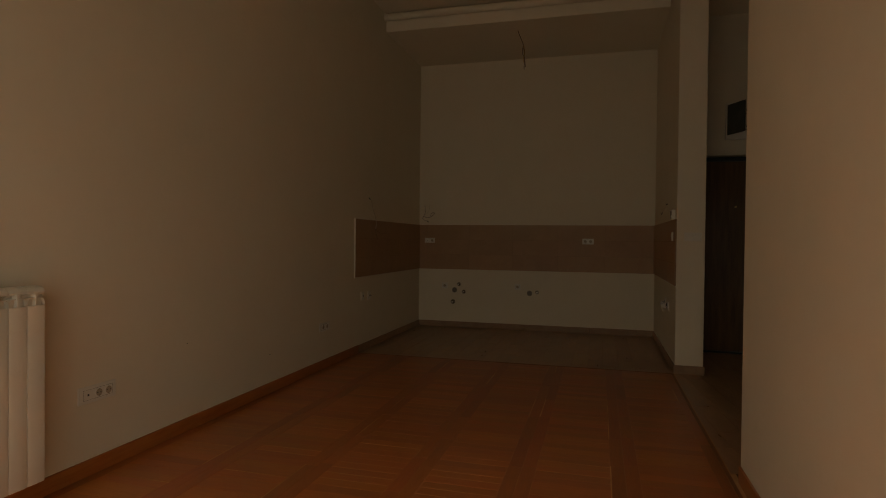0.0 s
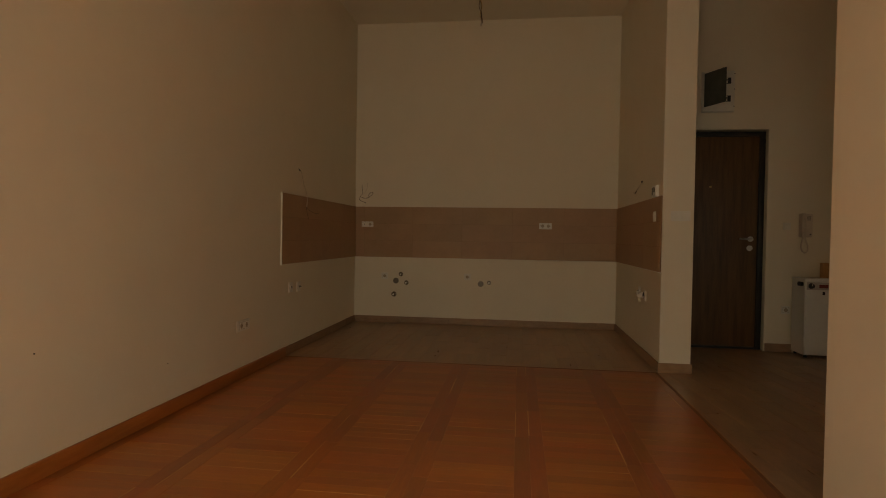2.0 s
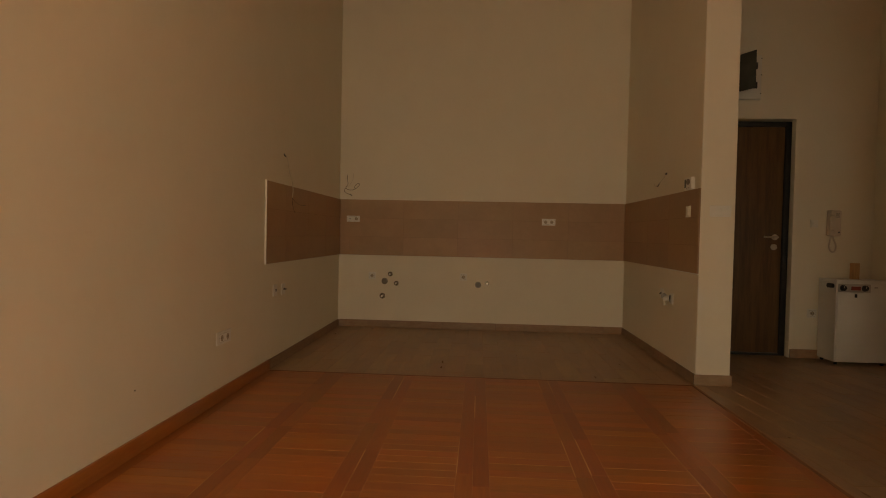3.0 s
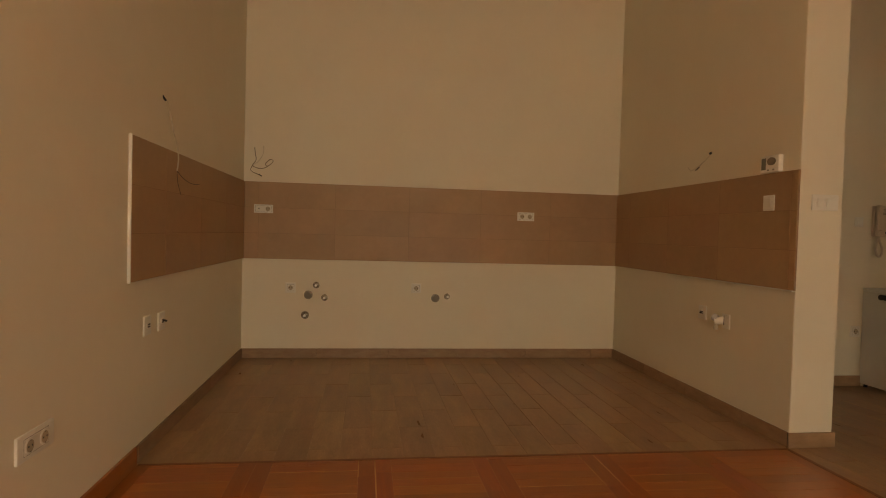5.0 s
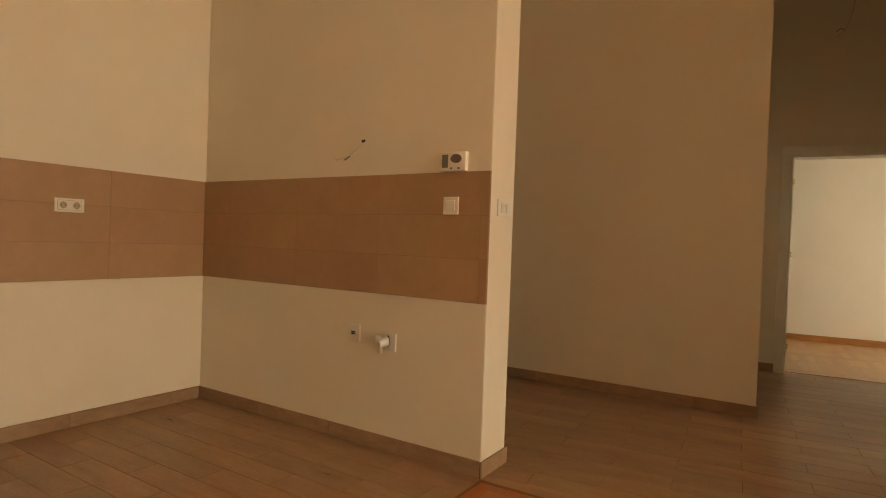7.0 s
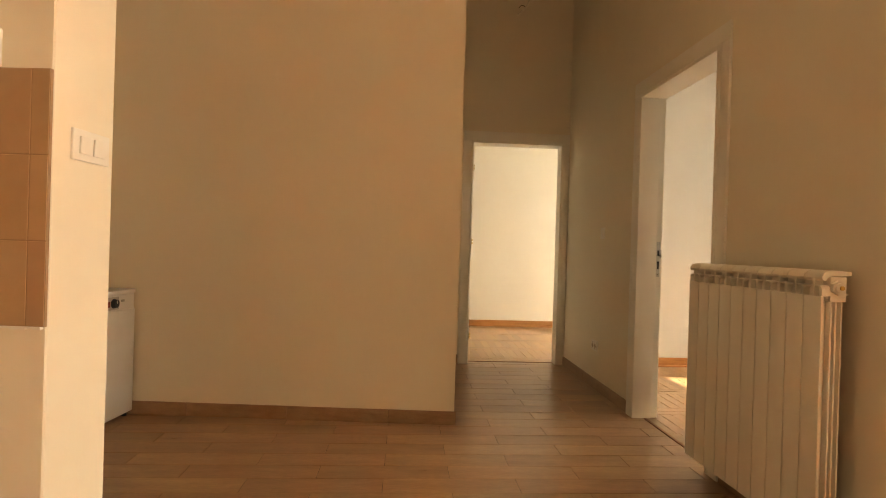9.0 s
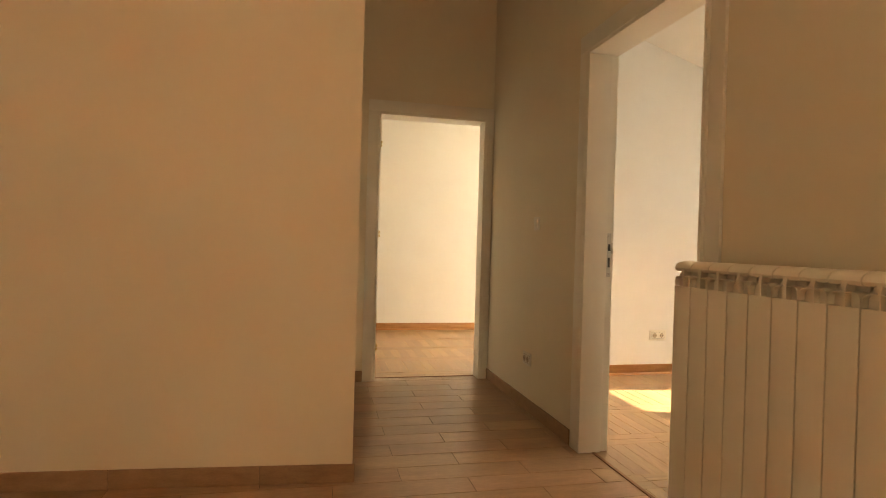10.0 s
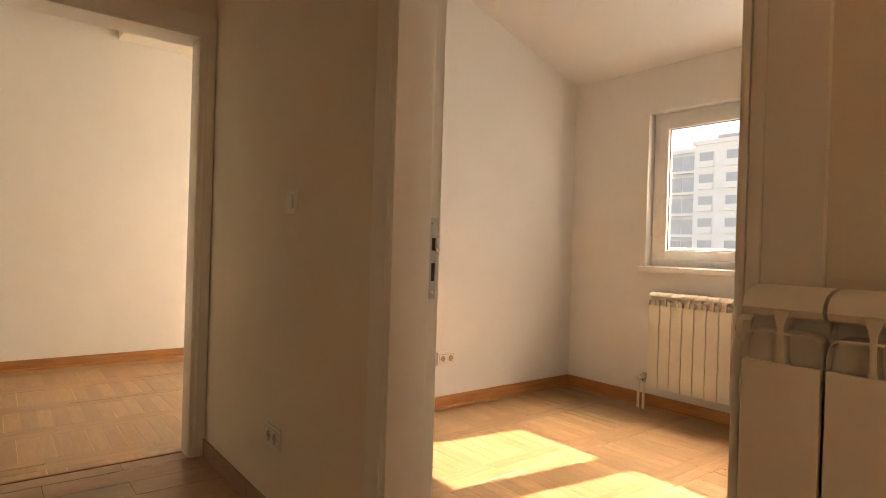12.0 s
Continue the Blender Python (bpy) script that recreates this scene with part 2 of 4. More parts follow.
def thing(name, label, category, at, group=""):
    ob = new(name)
    ob.empty_display_size = 0.05
    ob.matrix_basis = at
    return tagged(ob, label, category, group)


def solid(name, bm, mat, label, category, at=HOME, kind="", group=""):
    ob = new(name, mesh_of(name, bm, mat))
    ob.matrix_basis = at
    return tagged(ob, label, category, group, kind)


def setting(name, bm, mat, label, at=HOME, category="wall"):
    return solid(name, bm, mat, label, category, at, "structure")


def wall_with(name, length, thick, height, holes, at, label, mat=PAINT, base=0.0):
    """A wall along x with its face at y = 0 and its body behind at y > 0; holes are (x0, x1, z0, z1)."""
    us = sorted({0.0, length, *[h[0] for h in holes], *[h[1] for h in holes]})
    zs = sorted({base, height, *[h[2] for h in holes], *[h[3] for h in holes]})
    full = {(i, k): not any(h[0] < (us[i] + us[i + 1]) / 2 < h[1] and h[2] < (zs[k] + zs[k + 1]) / 2 < h[3] for h in holes)
            for i in range(len(us) - 1) for k in range(len(zs) - 1)}
    bm = bmesh.new()
    for (i, k), on in full.items():
        if not on:
            continue
        u0, u1, z0, z1 = us[i], us[i + 1], zs[k], zs[k + 1]
        quads = [[(u0, 0, z0), (u1, 0, z0), (u1, 0, z1), (u0, 0, z1)], [(u0, thick, z0), (u0, thick, z1), (u1, thick, z1), (u1, thick, z0)]]
        if not full.get((i - 1, k)):
            quads.append([(u0, 0, z0), (u0, 0, z1), (u0, thick, z1), (u0, thick, z0)])
        if not full.get((i + 1, k)):
            quads.append([(u1, 0, z0), (u1, thick, z0), (u1, thick, z1), (u1, 0, z1)])
        if not full.get((i, k - 1)):
            quads.append([(u0, 0, z0), (u0, thick, z0), (u1, thick, z0), (u1, 0, z0)])
        if not full.get((i, k + 1)):
            quads.append([(u0, 0, z1), (u1, 0, z1), (u1, thick, z1), (u0, thick, z1)])
        for q in quads:
            bm.faces.new([bm.verts.new(p) for p in q])
    bmesh.ops.remove_doubles(bm, verts=bm.verts, dist=1e-5)
    return setting(name, bm, mat, label, at)


# ---- walls of living room and kitchen ----
TOP = 4.1
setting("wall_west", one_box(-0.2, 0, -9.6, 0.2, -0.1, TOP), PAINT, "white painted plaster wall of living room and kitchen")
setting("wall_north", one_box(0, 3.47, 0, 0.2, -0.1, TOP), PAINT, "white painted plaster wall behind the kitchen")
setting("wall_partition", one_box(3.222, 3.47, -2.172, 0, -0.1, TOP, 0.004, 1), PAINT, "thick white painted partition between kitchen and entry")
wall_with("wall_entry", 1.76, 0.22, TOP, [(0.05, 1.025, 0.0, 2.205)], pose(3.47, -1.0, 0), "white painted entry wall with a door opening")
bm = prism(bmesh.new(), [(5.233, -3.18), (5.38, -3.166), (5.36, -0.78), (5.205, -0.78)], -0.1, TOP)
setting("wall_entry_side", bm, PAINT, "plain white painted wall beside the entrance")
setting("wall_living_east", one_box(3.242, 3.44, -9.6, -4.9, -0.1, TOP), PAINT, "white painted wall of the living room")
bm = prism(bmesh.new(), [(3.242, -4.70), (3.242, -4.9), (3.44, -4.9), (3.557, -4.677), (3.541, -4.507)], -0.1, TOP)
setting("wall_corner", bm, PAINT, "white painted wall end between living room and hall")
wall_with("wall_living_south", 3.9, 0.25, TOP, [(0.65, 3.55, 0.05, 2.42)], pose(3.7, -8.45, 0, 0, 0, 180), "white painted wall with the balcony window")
# ---- walls of hall and bedrooms ----
D2 = (1.367, 2.312, 2.057)
D1 = (0.044, 0.903, 2.028)
BATH = (2.72, 3.52, 2.01)
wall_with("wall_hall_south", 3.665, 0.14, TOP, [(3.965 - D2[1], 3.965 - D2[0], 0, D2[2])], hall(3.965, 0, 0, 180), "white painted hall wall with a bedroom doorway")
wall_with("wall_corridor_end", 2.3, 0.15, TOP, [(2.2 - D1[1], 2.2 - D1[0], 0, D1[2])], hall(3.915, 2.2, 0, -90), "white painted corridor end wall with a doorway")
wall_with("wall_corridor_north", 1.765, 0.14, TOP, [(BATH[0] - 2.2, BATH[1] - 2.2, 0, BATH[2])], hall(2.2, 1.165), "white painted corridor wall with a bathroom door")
WIN = (1.75, 3.284, 0.958, 2.018)
WIN1 = (4.6, 5.9, 0.95, 2.05)
wall_with("wall_bedroom_south", 6.6, 0.25, TOP, [(6.6 - WIN[1], 6.6 - WIN[0], WIN[2], WIN[3]), (6.6 - WIN1[1], 6.6 - WIN1[0], WIN1[2], WIN1[3])],
          hall(6.6, -2.737, 0, 180), "white painted outer wall with bedroom windows", WHITEWASH)
setting("wall_bedroom_divider", one_box(3.926, 4.06, -2.737, -0.12, -0.1, TOP), WHITEWASH, "white painted wall between the bedrooms", HALL)
setting("wall_bedroom_west", one_box(0.2, 0.33, -2.737, -0.14, -0.1, TOP), WHITEWASH, "white painted bedroom wall", HALL)
setting("wall_bedroom_east", one_box(6.44, 6.6, -2.737, 2.2, -0.1, TOP), PALE_PAINT, "cream painted far wall of the end bedroom", HALL)
setting("wall_bedroom_north", one_box(4.115, 6.6, 2.05, 2.2, -0.1, TOP), PALE_PAINT, "cream painted wall of the end bedroom", HALL)
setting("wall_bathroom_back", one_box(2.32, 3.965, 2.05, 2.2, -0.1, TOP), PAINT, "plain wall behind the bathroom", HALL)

# ---- ceilings ----
setting("ceiling_living", one_box(-0.2, 3.5, -9.6, -1.4, 3.96, 4.06), CEIL, "white painted living room ceiling", category="ceiling")
setting("ceiling_kitchen", one_box(0, 3.222, -1.4, 0, 3.745, 3.96), CEIL, "lowered white kitchen ceiling", category="ceiling")
bm = tube(bmesh.new(), [(0.0, -1.445, 3.905), (1.6, -1.445, 3.905), (3.222, -1.445, 3.905)], 0.043, 14)
setting("ceiling_moulding", bm, CEIL, "rounded moulding along the ceiling step", category="moulding")
setting("ceiling_hall", one_box(3.222, 7.4, -5.2, -0.7, 3.75, 3.95), CEIL, "white painted hall ceiling", category="ceiling")
bm = bmesh.new()
prism(bm, [(-2.99, 2.25), (-0.14, 3.162), (-0.14, 3.28), (-2.99, 2.4)], 0.2, 4.0)
bmesh.ops.transform(bm, matrix=Matrix(((0, 0, 1, 0), (1, 0, 0, 0), (0, 1, 0, 0), (0, 0, 0, 1))), verts=bm.verts)
setting("ceiling_bedroom", bm, WHITEWASH, "sloping white attic bedroom ceiling", HALL, "ceiling")
bm = bmesh.new()
prism(bm, [(-2.99, 2.33), (-0.6, 2.68), (0.05, 2.68), (0.05, 3.3), (2.2, 3.3), (2.2, 3.42), (-0.1, 3.42), (-0.6, 2.85), (-2.99, 2.5)], 4.06, 6.6)
bmesh.ops.transform(bm, matrix=Matrix(((0, 0, 1, 0), (1, 0, 0, 0), (0, 1, 0, 0), (0, 0, 0, 1))), verts=bm.verts)
setting("ceiling_end_bedroom", bm, CEIL, "stepped cream attic ceiling of the end bedroom", HALL, "ceiling")
# unseen slabs, added to stop sky light leaking in above the ceilings
setting("sky_lid_living", one_box(-0.3, 3.5, -9.1, 0.4, TOP, TOP + 0.15), ROOFING, "unseen grey slab added over the living room against sky light", category="roof")
setting("sky_lid_bedrooms", one_box(0.0, 6.7, -3.02, 5.4, TOP + 0.002, TOP + 0.14), ROOFING, "unseen grey slab added over the bedrooms against sky light", HALL, "roof")

# ---- floors under the pieces ----
floor_living = setting("floor_living", one_box(0, 3.242, -9.6, -2.17, -0.1, -0.0008), SUBFLOOR, "oak parquet floor of cross strips and long bands", category="floor")
floor_kitchen = setting("floor_kitchen", one_box(0, 3.222, -2.18, 0, -0.1, -0.003), GROUTK, "brown wood-look plank tile floor", category="floor")
bm = prism(bmesh.new(), [(3.21, -0.7), (3.21, -4.8), (7.2, -4.25), (7.2, -0.7)], -0.1, -0.003)
floor_hall = setting("floor_hall", bm, GROUT, "brown wood-look plank tile floor of the hall", category="floor")
floor_bedroom = setting("floor_bedroom", one_box(0.33, 3.926, -2.737, -0.05, -0.095, -0.0014), JOINT, "glossy oak parquet bedroom floor in sunlight", HALL, "floor")
floor_end = setting("floor_end_bedroom", one_box(4.01, 6.44, -2.737, 2.05, -0.09, -0.0014), JOINT, "oak parquet floor of the end bedroom", HALL, "floor")


# ---- skirtings ----
def skirting(name, x0, x1, y0, y1, h, mat, label, at=HOME):
    return setting(name, one_box(x0, x1, y0, y1, 0, h, 0.003, 2), mat, label, at, "skirting")


def tile_skirting(name, length, at, label="brown tile skirting along the wall"):
    base = setting(name, one_box(0, length, -0.004, 0.0, 0, 0.079), GROUT, label, at, "skirting")
    x = 0.0
    while x < length - 0.01:
        e = min(x + 0.6, length)
        part("tile", one_box(x + 0.001, e - 0.001, -0.011, -0.003, 0.001, 0.081, 0.0015, 1), TSKIRT, base)
        x = e
    return base


tile_skirting("baseboard_kitchen_back", 3.2, pose(0.011, 0, 0))
tile_skirting("baseboard_kitchen_west", 2.17, pose(0, -2.17, 0, 0, 0, 90))
tile_skirting("baseboard_partition", 2.172, pose(3.222, 0, 0, 0, 0, -90))
tile_skirting("baseboard_partition_end", 0.272, pose(3.21, -2.172, 0))
tile_skirting("baseboard_partition_back", 1.17, pose(3.47, -2.172, 0, 0, 0, 90))
tile_skirting("baseboard_entry", 0.25, pose(4.505, -1.0, 0))
tile_skirting("baseboard_entry_side", 2.2, pose(5.2075, -0.99, 0, 0, 0, -89.33))
tile_skirting("baseboard_corridor", 1.5, hall(3.903, 0, 0, 180))
tile_skirting("baseboard_hall_south", 1.0, hall(1.285, 0, 0, 180))
tile_skirting("baseboard_corridor_end", 0.187, hall(3.915, 1.155, 0, -90))
tile_skirting("baseboard_corridor_north", 0.53, hall(2.109, 1.165))


def oak_skirting(name, length, at, label="oak skirting board with a quarter-round bead", bead=True):
    bm = one_box(0, length, -0.014, 0, 0, 0.084, 0.004, 2)
    ob = setting(name, bm, SKIRT_X if bead else SKIRT_RED, label, at, "skirting")
    if not bead:
        return ob
    bm = bmesh.new()
    arc = [(0, 0), *[(-0.014 - 0.016 * math.cos(a), 0.016 * math.sin(a)) for a in [0, 0.39, 0.78, 1.18, 1.57]], (0, 0.016)]
    prism(bm, [(p[0], p[1]) for p in arc], 0, length)
    bmesh.ops.transform(bm, matrix=Matrix(((0, 0, 1, 0), (1, 0, 0, 0), (0, 1, 0, 0.001), (0, 0, 0, 1))), verts=bm.verts)
    part("bead", bm, SKIRT_X, ob)
    return ob


oak_skirting("baseboard_living_west", 6.25, pose(0, -8.44, 0, 0, 0, 90), "plain red oak skirting board", False)
oak_skirting("baseboard_living_east", 3.73, pose(3.242, -4.715, 0, 0, 0, -90), "plain red oak skirting board", False)
oak_skirting("baseboard_bedroom_east", 2.55, hall(3.926, -0.18, 0, -90))
oak_skirting("baseboard_bedroom_south", 3.56, hall(3.91, -2.737, 0, 180))
oak_skirting("baseboard_bedroom_north", 1.55, hall(2.35, -0.14, 0, 0))
oak_skirting("baseboard_end_bedroom_east", 4.7, hall(6.44, 2.04, 0, -90))
oak_skirting("baseboard_end_bedroom_north", 2.1, hall(4.13, 2.05, 0, 0))
oak_skirting("baseboard_end_bedroom_south", 2.1, hall(6.24, -2.737, 0, 180))


# ---- doors ----
def door_lining(name, x0, x1, h, depth, at, label, hinge=None, latch=None, near_x1=0.075):
    """White lining and casings of a doorway; local x along the wall, face at y = 0, room behind at y > 0."""
    ob = thing(name, label, "doorway", at)
    ob["kind"] = "structure"
    w, p = 0.075, 0.014
    for nm, a, b in (("jamb", x0, x0 + 0.02), ("jamb", x1 - 0.02, x1)):
        part(nm, one_box(a, b, -p, depth + p, 0, h, 0.002, 1), DOORW, ob)
    part("head_jamb", one_box(x0 + 0.02, x1 - 0.02, -p, depth + p, h - 0.02, h, 0.002, 1), DOORW, ob)
    for y0, y1 in ((-p, 0.0), (depth, depth + p)):
        part("casing", one_box(x0 - w, x0 - 0.0005, y0, y1, 0, h, 0.003, 2), DOORW, ob)
        part("casing", one_box(x1 + 0.0005, x1 + near_x1, y0, y1, 0, h, 0.003, 2), DOORW, ob)
        part("casing", one_box(x0 - w, x1 + near_x1, y0, y1, h + 0.0005, h + w + 0.01, 0.003, 2), DOORW, ob)
    s = depth * 0.78
    if hinge != "x0":
        part("door_stop", one_box(x0 + 0.0205, x0 + 0.034, -p - 0.001, s, 0, h - 0.021, 0.004, 2), DOORW, ob)
    part("door_stop", one_box(x1 - 0.034, x1 - 0.0205, -p - 0.001, s, 0, h - 0.021, 0.004, 2), DOORW, ob)
    if latch is not None:
        sx = 1 if latch == "x0" else -1
        xf = (x0 + 0.02) if latch == "x0" else (x1 - 0.02)
        yc = s + 0.02
        pl = part("strike_plate", one_box(xf, xf + sx * 0.003, yc - 0.011, yc + 0.011, 0.9, 1.125, 0.001, 1), STEEL, ob, "brushed steel strike plate")
        for z0, z1 in ((0.95, 1.0), (1.035, 1.07)):
            part("latch_hole", one_box(xf + sx * 0.0031, xf + sx * 0.0036, yc - 0.006, yc + 0.006, z0, z1), DARK, pl)
        part("latch_lip", one_box(xf + sx * 0.003, xf + sx * 0.006, yc + 0.008, yc + 0.02, 1.02, 1.075, 0.001, 1), STEEL, pl)
        for z in (0.913, 1.015, 1.112):
            part("screw", rod(bmesh.new(), (xf + sx * 0.003, yc, z), (xf + sx * 0.0042, yc, z), 0.004, n=8), STEEL, pl)
    if hinge is not None:
        sx = 1 if hinge == "x0" else -1
        xf = (x0 + 0.02) if hinge == "x0" else (x1 - 0.02)
        for z in (0.25, 1.11, 1.79):
            hg = part("hinge", one_box(xf, xf + sx * 0.005, 0.02, 0.05, z - 0.035, z + 0.035, 0.001, 1), BRASS, ob, "brass hinge leaf")
            for dz in (-0.022, 0.004):
                part("knuckle", rod(bmesh.new(), (xf + sx * 0.009, 0.03, z + dz), (xf + sx * 0.009, 0.03, z + dz + 0.018), 0.008, n=10), BRASS, hg)
    return ob


door_lining("door_bedroom", 3.965 - D2[1], 3.965 - D2[0], D2[2], 0.14, hall(3.965, 0, 0, 180), "white lacquered open doorway to the sunny bedroom", latch="x0")
door_lining("door_end_bedroom", 2.2 - D1[1], 2.2 - D1[0], D1[2], 0.15, hall(3.915, 2.2, 0, -90), "white lacquered open doorway at the corridor end", hinge="x0", near_x1=0.042)
bath = door_lining("door_bathroom", BATH[0] - 2.109, BATH[1] - 2.109, BATH[2], 0.14, hall(2.109, 1.165), "white lacquered bathroom door in the corridor")
part("door_leaf", one_box(BATH[0] - 2.109 + 0.022, BATH[1] - 2.109 - 0.022, 0.09, 0.128, 0.006, BATH[2] - 0.022, 0.003, 2), DOORW, bath)
setting("threshold_bedroom", one_box(D2[0] + 0.035, D2[1] - 0.035, -0.079, -0.061, -0.004, 0.004, 0.001, 1), THRESH, "narrow oak threshold strip", HALL, "threshold")
setting("threshold_end_bedroom", one_box(4.004, 4.022, D1[0] + 0.035, D1[1] - 0.021, -0.004, 0.004, 0.001, 1), THRESH, "narrow oak threshold strip", HALL, "threshold")
setting("threshold_kitchen", one_box(0.015, 3.21, -2.197, -2.179, -0.004, 0.002, 0.001, 1), THRESH, "oak strip between parquet and kitchen tiles", category="threshold")
setting("threshold_hall", one_box(3.19, 3.21, -8.45, -2.198, -0.004, 0.0025, 0.001, 1), THRESH, "oak strip between parquet and hall tiles", category="threshold")


def entrance_door():
    ob = thing("entrance_door", "dark walnut veneer security door in a black frame, closed", "door", pose(3.52, -0.93, 0))
    w, h = 0.975, 2.195
    for a, b in ((0.0, 0.05), (w - 0.05, w)):
        part("door_frame", one_box(a, b, 0, 0.1, 0, h, 0.003, 2), SEAL, ob)
    part("door_frame", one_box(0.05, w - 0.05, 0, 0.1, h - 0.045, h, 0.003, 2), SEAL, ob)
    part("door_sill", one_box(0.05, w - 0.05, 0.0, 0.1, 0, 0.02, 0.002, 1), SEAL, ob)
    leaf = part("door_leaf", one_box(0.054, w - 0.054, 0.015, 0.075, 0.024, h - 0.049, 0.004, 2), WALNUT, ob, "walnut veneer door leaf with vertical grain")
    rose = part("handle_rose", rod(bmesh.new(), (0.856, 0.014, 1.115), (0.856, 0.004, 1.115), 0.027, n=24), STEEL, leaf, "round steel rose")
    bm = rod(bmesh.new(), (0.856, 0.006, 1.115), (0.856, -0.045, 1.115), 0.009)
    rod(bm, (0.862, -0.045, 1.115), (0.735, -0.045, 1.117), 0.0095)
    part("door_handle", bm, STEEL, leaf, "steel lever handle")
    cyl = part("lock_rose", rod(bmesh.new(), (0.85, 0.014, 1.022), (0.85, 0.004, 1.022), 0.028, n=24), STEEL, leaf, "round steel lock rose")
    part("peephole", rod(bmesh.new(), (0.462, 0.014, 1.64), (0.462, 0.006, 1.64), 0.011, n=16), BRASS, leaf)
    return ob


entrance_door()


# ---- window of the bedroom ----
def window_unit(name, x0, x1, z0, z1, at, label, sashes=2, sill=True):
    ob = thing(name, label, "window", at)
    ob["kind"] = "structure"
    y0, y1 = 0.07, 0.14
    f = 0.055
    for nm, b in (("window_frame", (x0, x0 + f, y0, y1, z0, z1)), ("window_frame", (x1 - f, x1, y0, y1, z0, z1)),
                  ("window_frame", (x0 + f, x1 - f, y0, y1, z0, z0 + f)), ("window_frame", (x0 + f, x1 - f, y0, y1, z1 - f, z1))):
        part(nm, one_box(*b, 0.004, 2), PVC, ob)
    mid = 0.06
    w = (x1 - x0 - 2 * f - mid * (sashes - 1)) / sashes
    for i in range(sashes):
        a = x0 + f + i * (w + mid)
        b = a + w
        if i:
            part("mullion", one_box(a - mid, a, y0, y1, z0 + f, z1 - f, 0.004, 2), PVC, ob)
        za, zb, s = z0 + f - 0.008, z1 - f + 0.008, 0.065
        a, b = a - 0.008, b + 0.008
        sash = part("sash", one_box(a, a + s, y0 - 0.015, y1 - 0.02, za, zb, 0.005, 2), PVC, ob)
        part("sash_rail", one_box(b - s, b, y0 - 0.015, y1 - 0.02, za, zb, 0.005, 2), PVC, sash)
        part("sash_rail", one_box(a + s, b - s, y0 - 0.015, y1 - 0.02, za, za + s, 0.005, 2), PVC, sash)
        part("sash_rail", one_box(a + s, b - s, y0 - 0.015, y1 - 0.02, zb - s, zb, 0.005, 2), PVC, sash)
        for q in ((a + s, a + s + 0.006, za + s, zb - s), (b - s - 0.006, b - s, za + s, zb - s), (a + s, b - s, za + s, za + s + 0.006), (a + s, b - s, zb - s - 0.006, zb - s)):
            part("gasket", one_box(q[0], q[1], y0 + 0.008, y0 + 0.012, q[2], q[3]), GREY, sash)
        pane = part("pane", one_box(a + s - 0.004, b - s + 0.004, y0 + 0.014, y0 + 0.034, za + s - 0.004, zb - s + 0.004), GLASS, sash)
        pane.visible_shadow = False
    if sill:
        part("window_sill", one_box(x0 - 0.03, x1 + 0.03, -0.045, y0 + 0.002, z0 - 0.04, z0 - 0.002, 0.006, 3), PVC, ob, "white window board")
    return ob


window_unit("window_1", 6.4 - WIN[1] + 0.004, 6.4 - WIN[0] - 0.004, WIN[2] + 0.002, WIN[3] - 0.002, hall(6.4, -2.737, 0, 180), "white plastic two-sash window with an inner sill")
window_unit("window_2", 6.4 - WIN1[1] + 0.004, 6.4 - WIN1[0] - 0.004, WIN1[2] + 0.002, WIN1[3] - 0.002, hall(6.4, -2.737, 0, 180), "white plastic window of the end bedroom")
window_unit("window_3", 0.654, 3.546, 0.054, 2.416, pose(3.7, -8.45, 0, 0, 0, 180), "white glazed balcony door of the living room", 3, sill=False)


# ---- radiators ----
def hood(bm, w, z, d):
    """The rounded top of one section, its section in y and z swept along x."""
    prof = [(0.01, -0.022), (0.004, -0.0195), (0.0, -0.012), (0.003, -0.003), (0.011, 0.005), (0.024, 0.0095), (0.04, 0.012), (d * 0.6, 0.012), (d, 0.009), (d, -0.004), (0.04, -0.004), (0.022, -0.011), (0.0145, -0.0205)]
    rings = [[bm.verts.new((x, y, z + h)) for y, h in prof] for x in (-w / 2, w / 2)]
    for i in range(len(prof)):
        j = (i + 1) % len(prof)
        bm.faces.new((rings[0][i], rings[0][j], rings[1][j], rings[1][i]))
    bm.faces.new(rings[0][::-1]), bm.faces.new(rings[1])


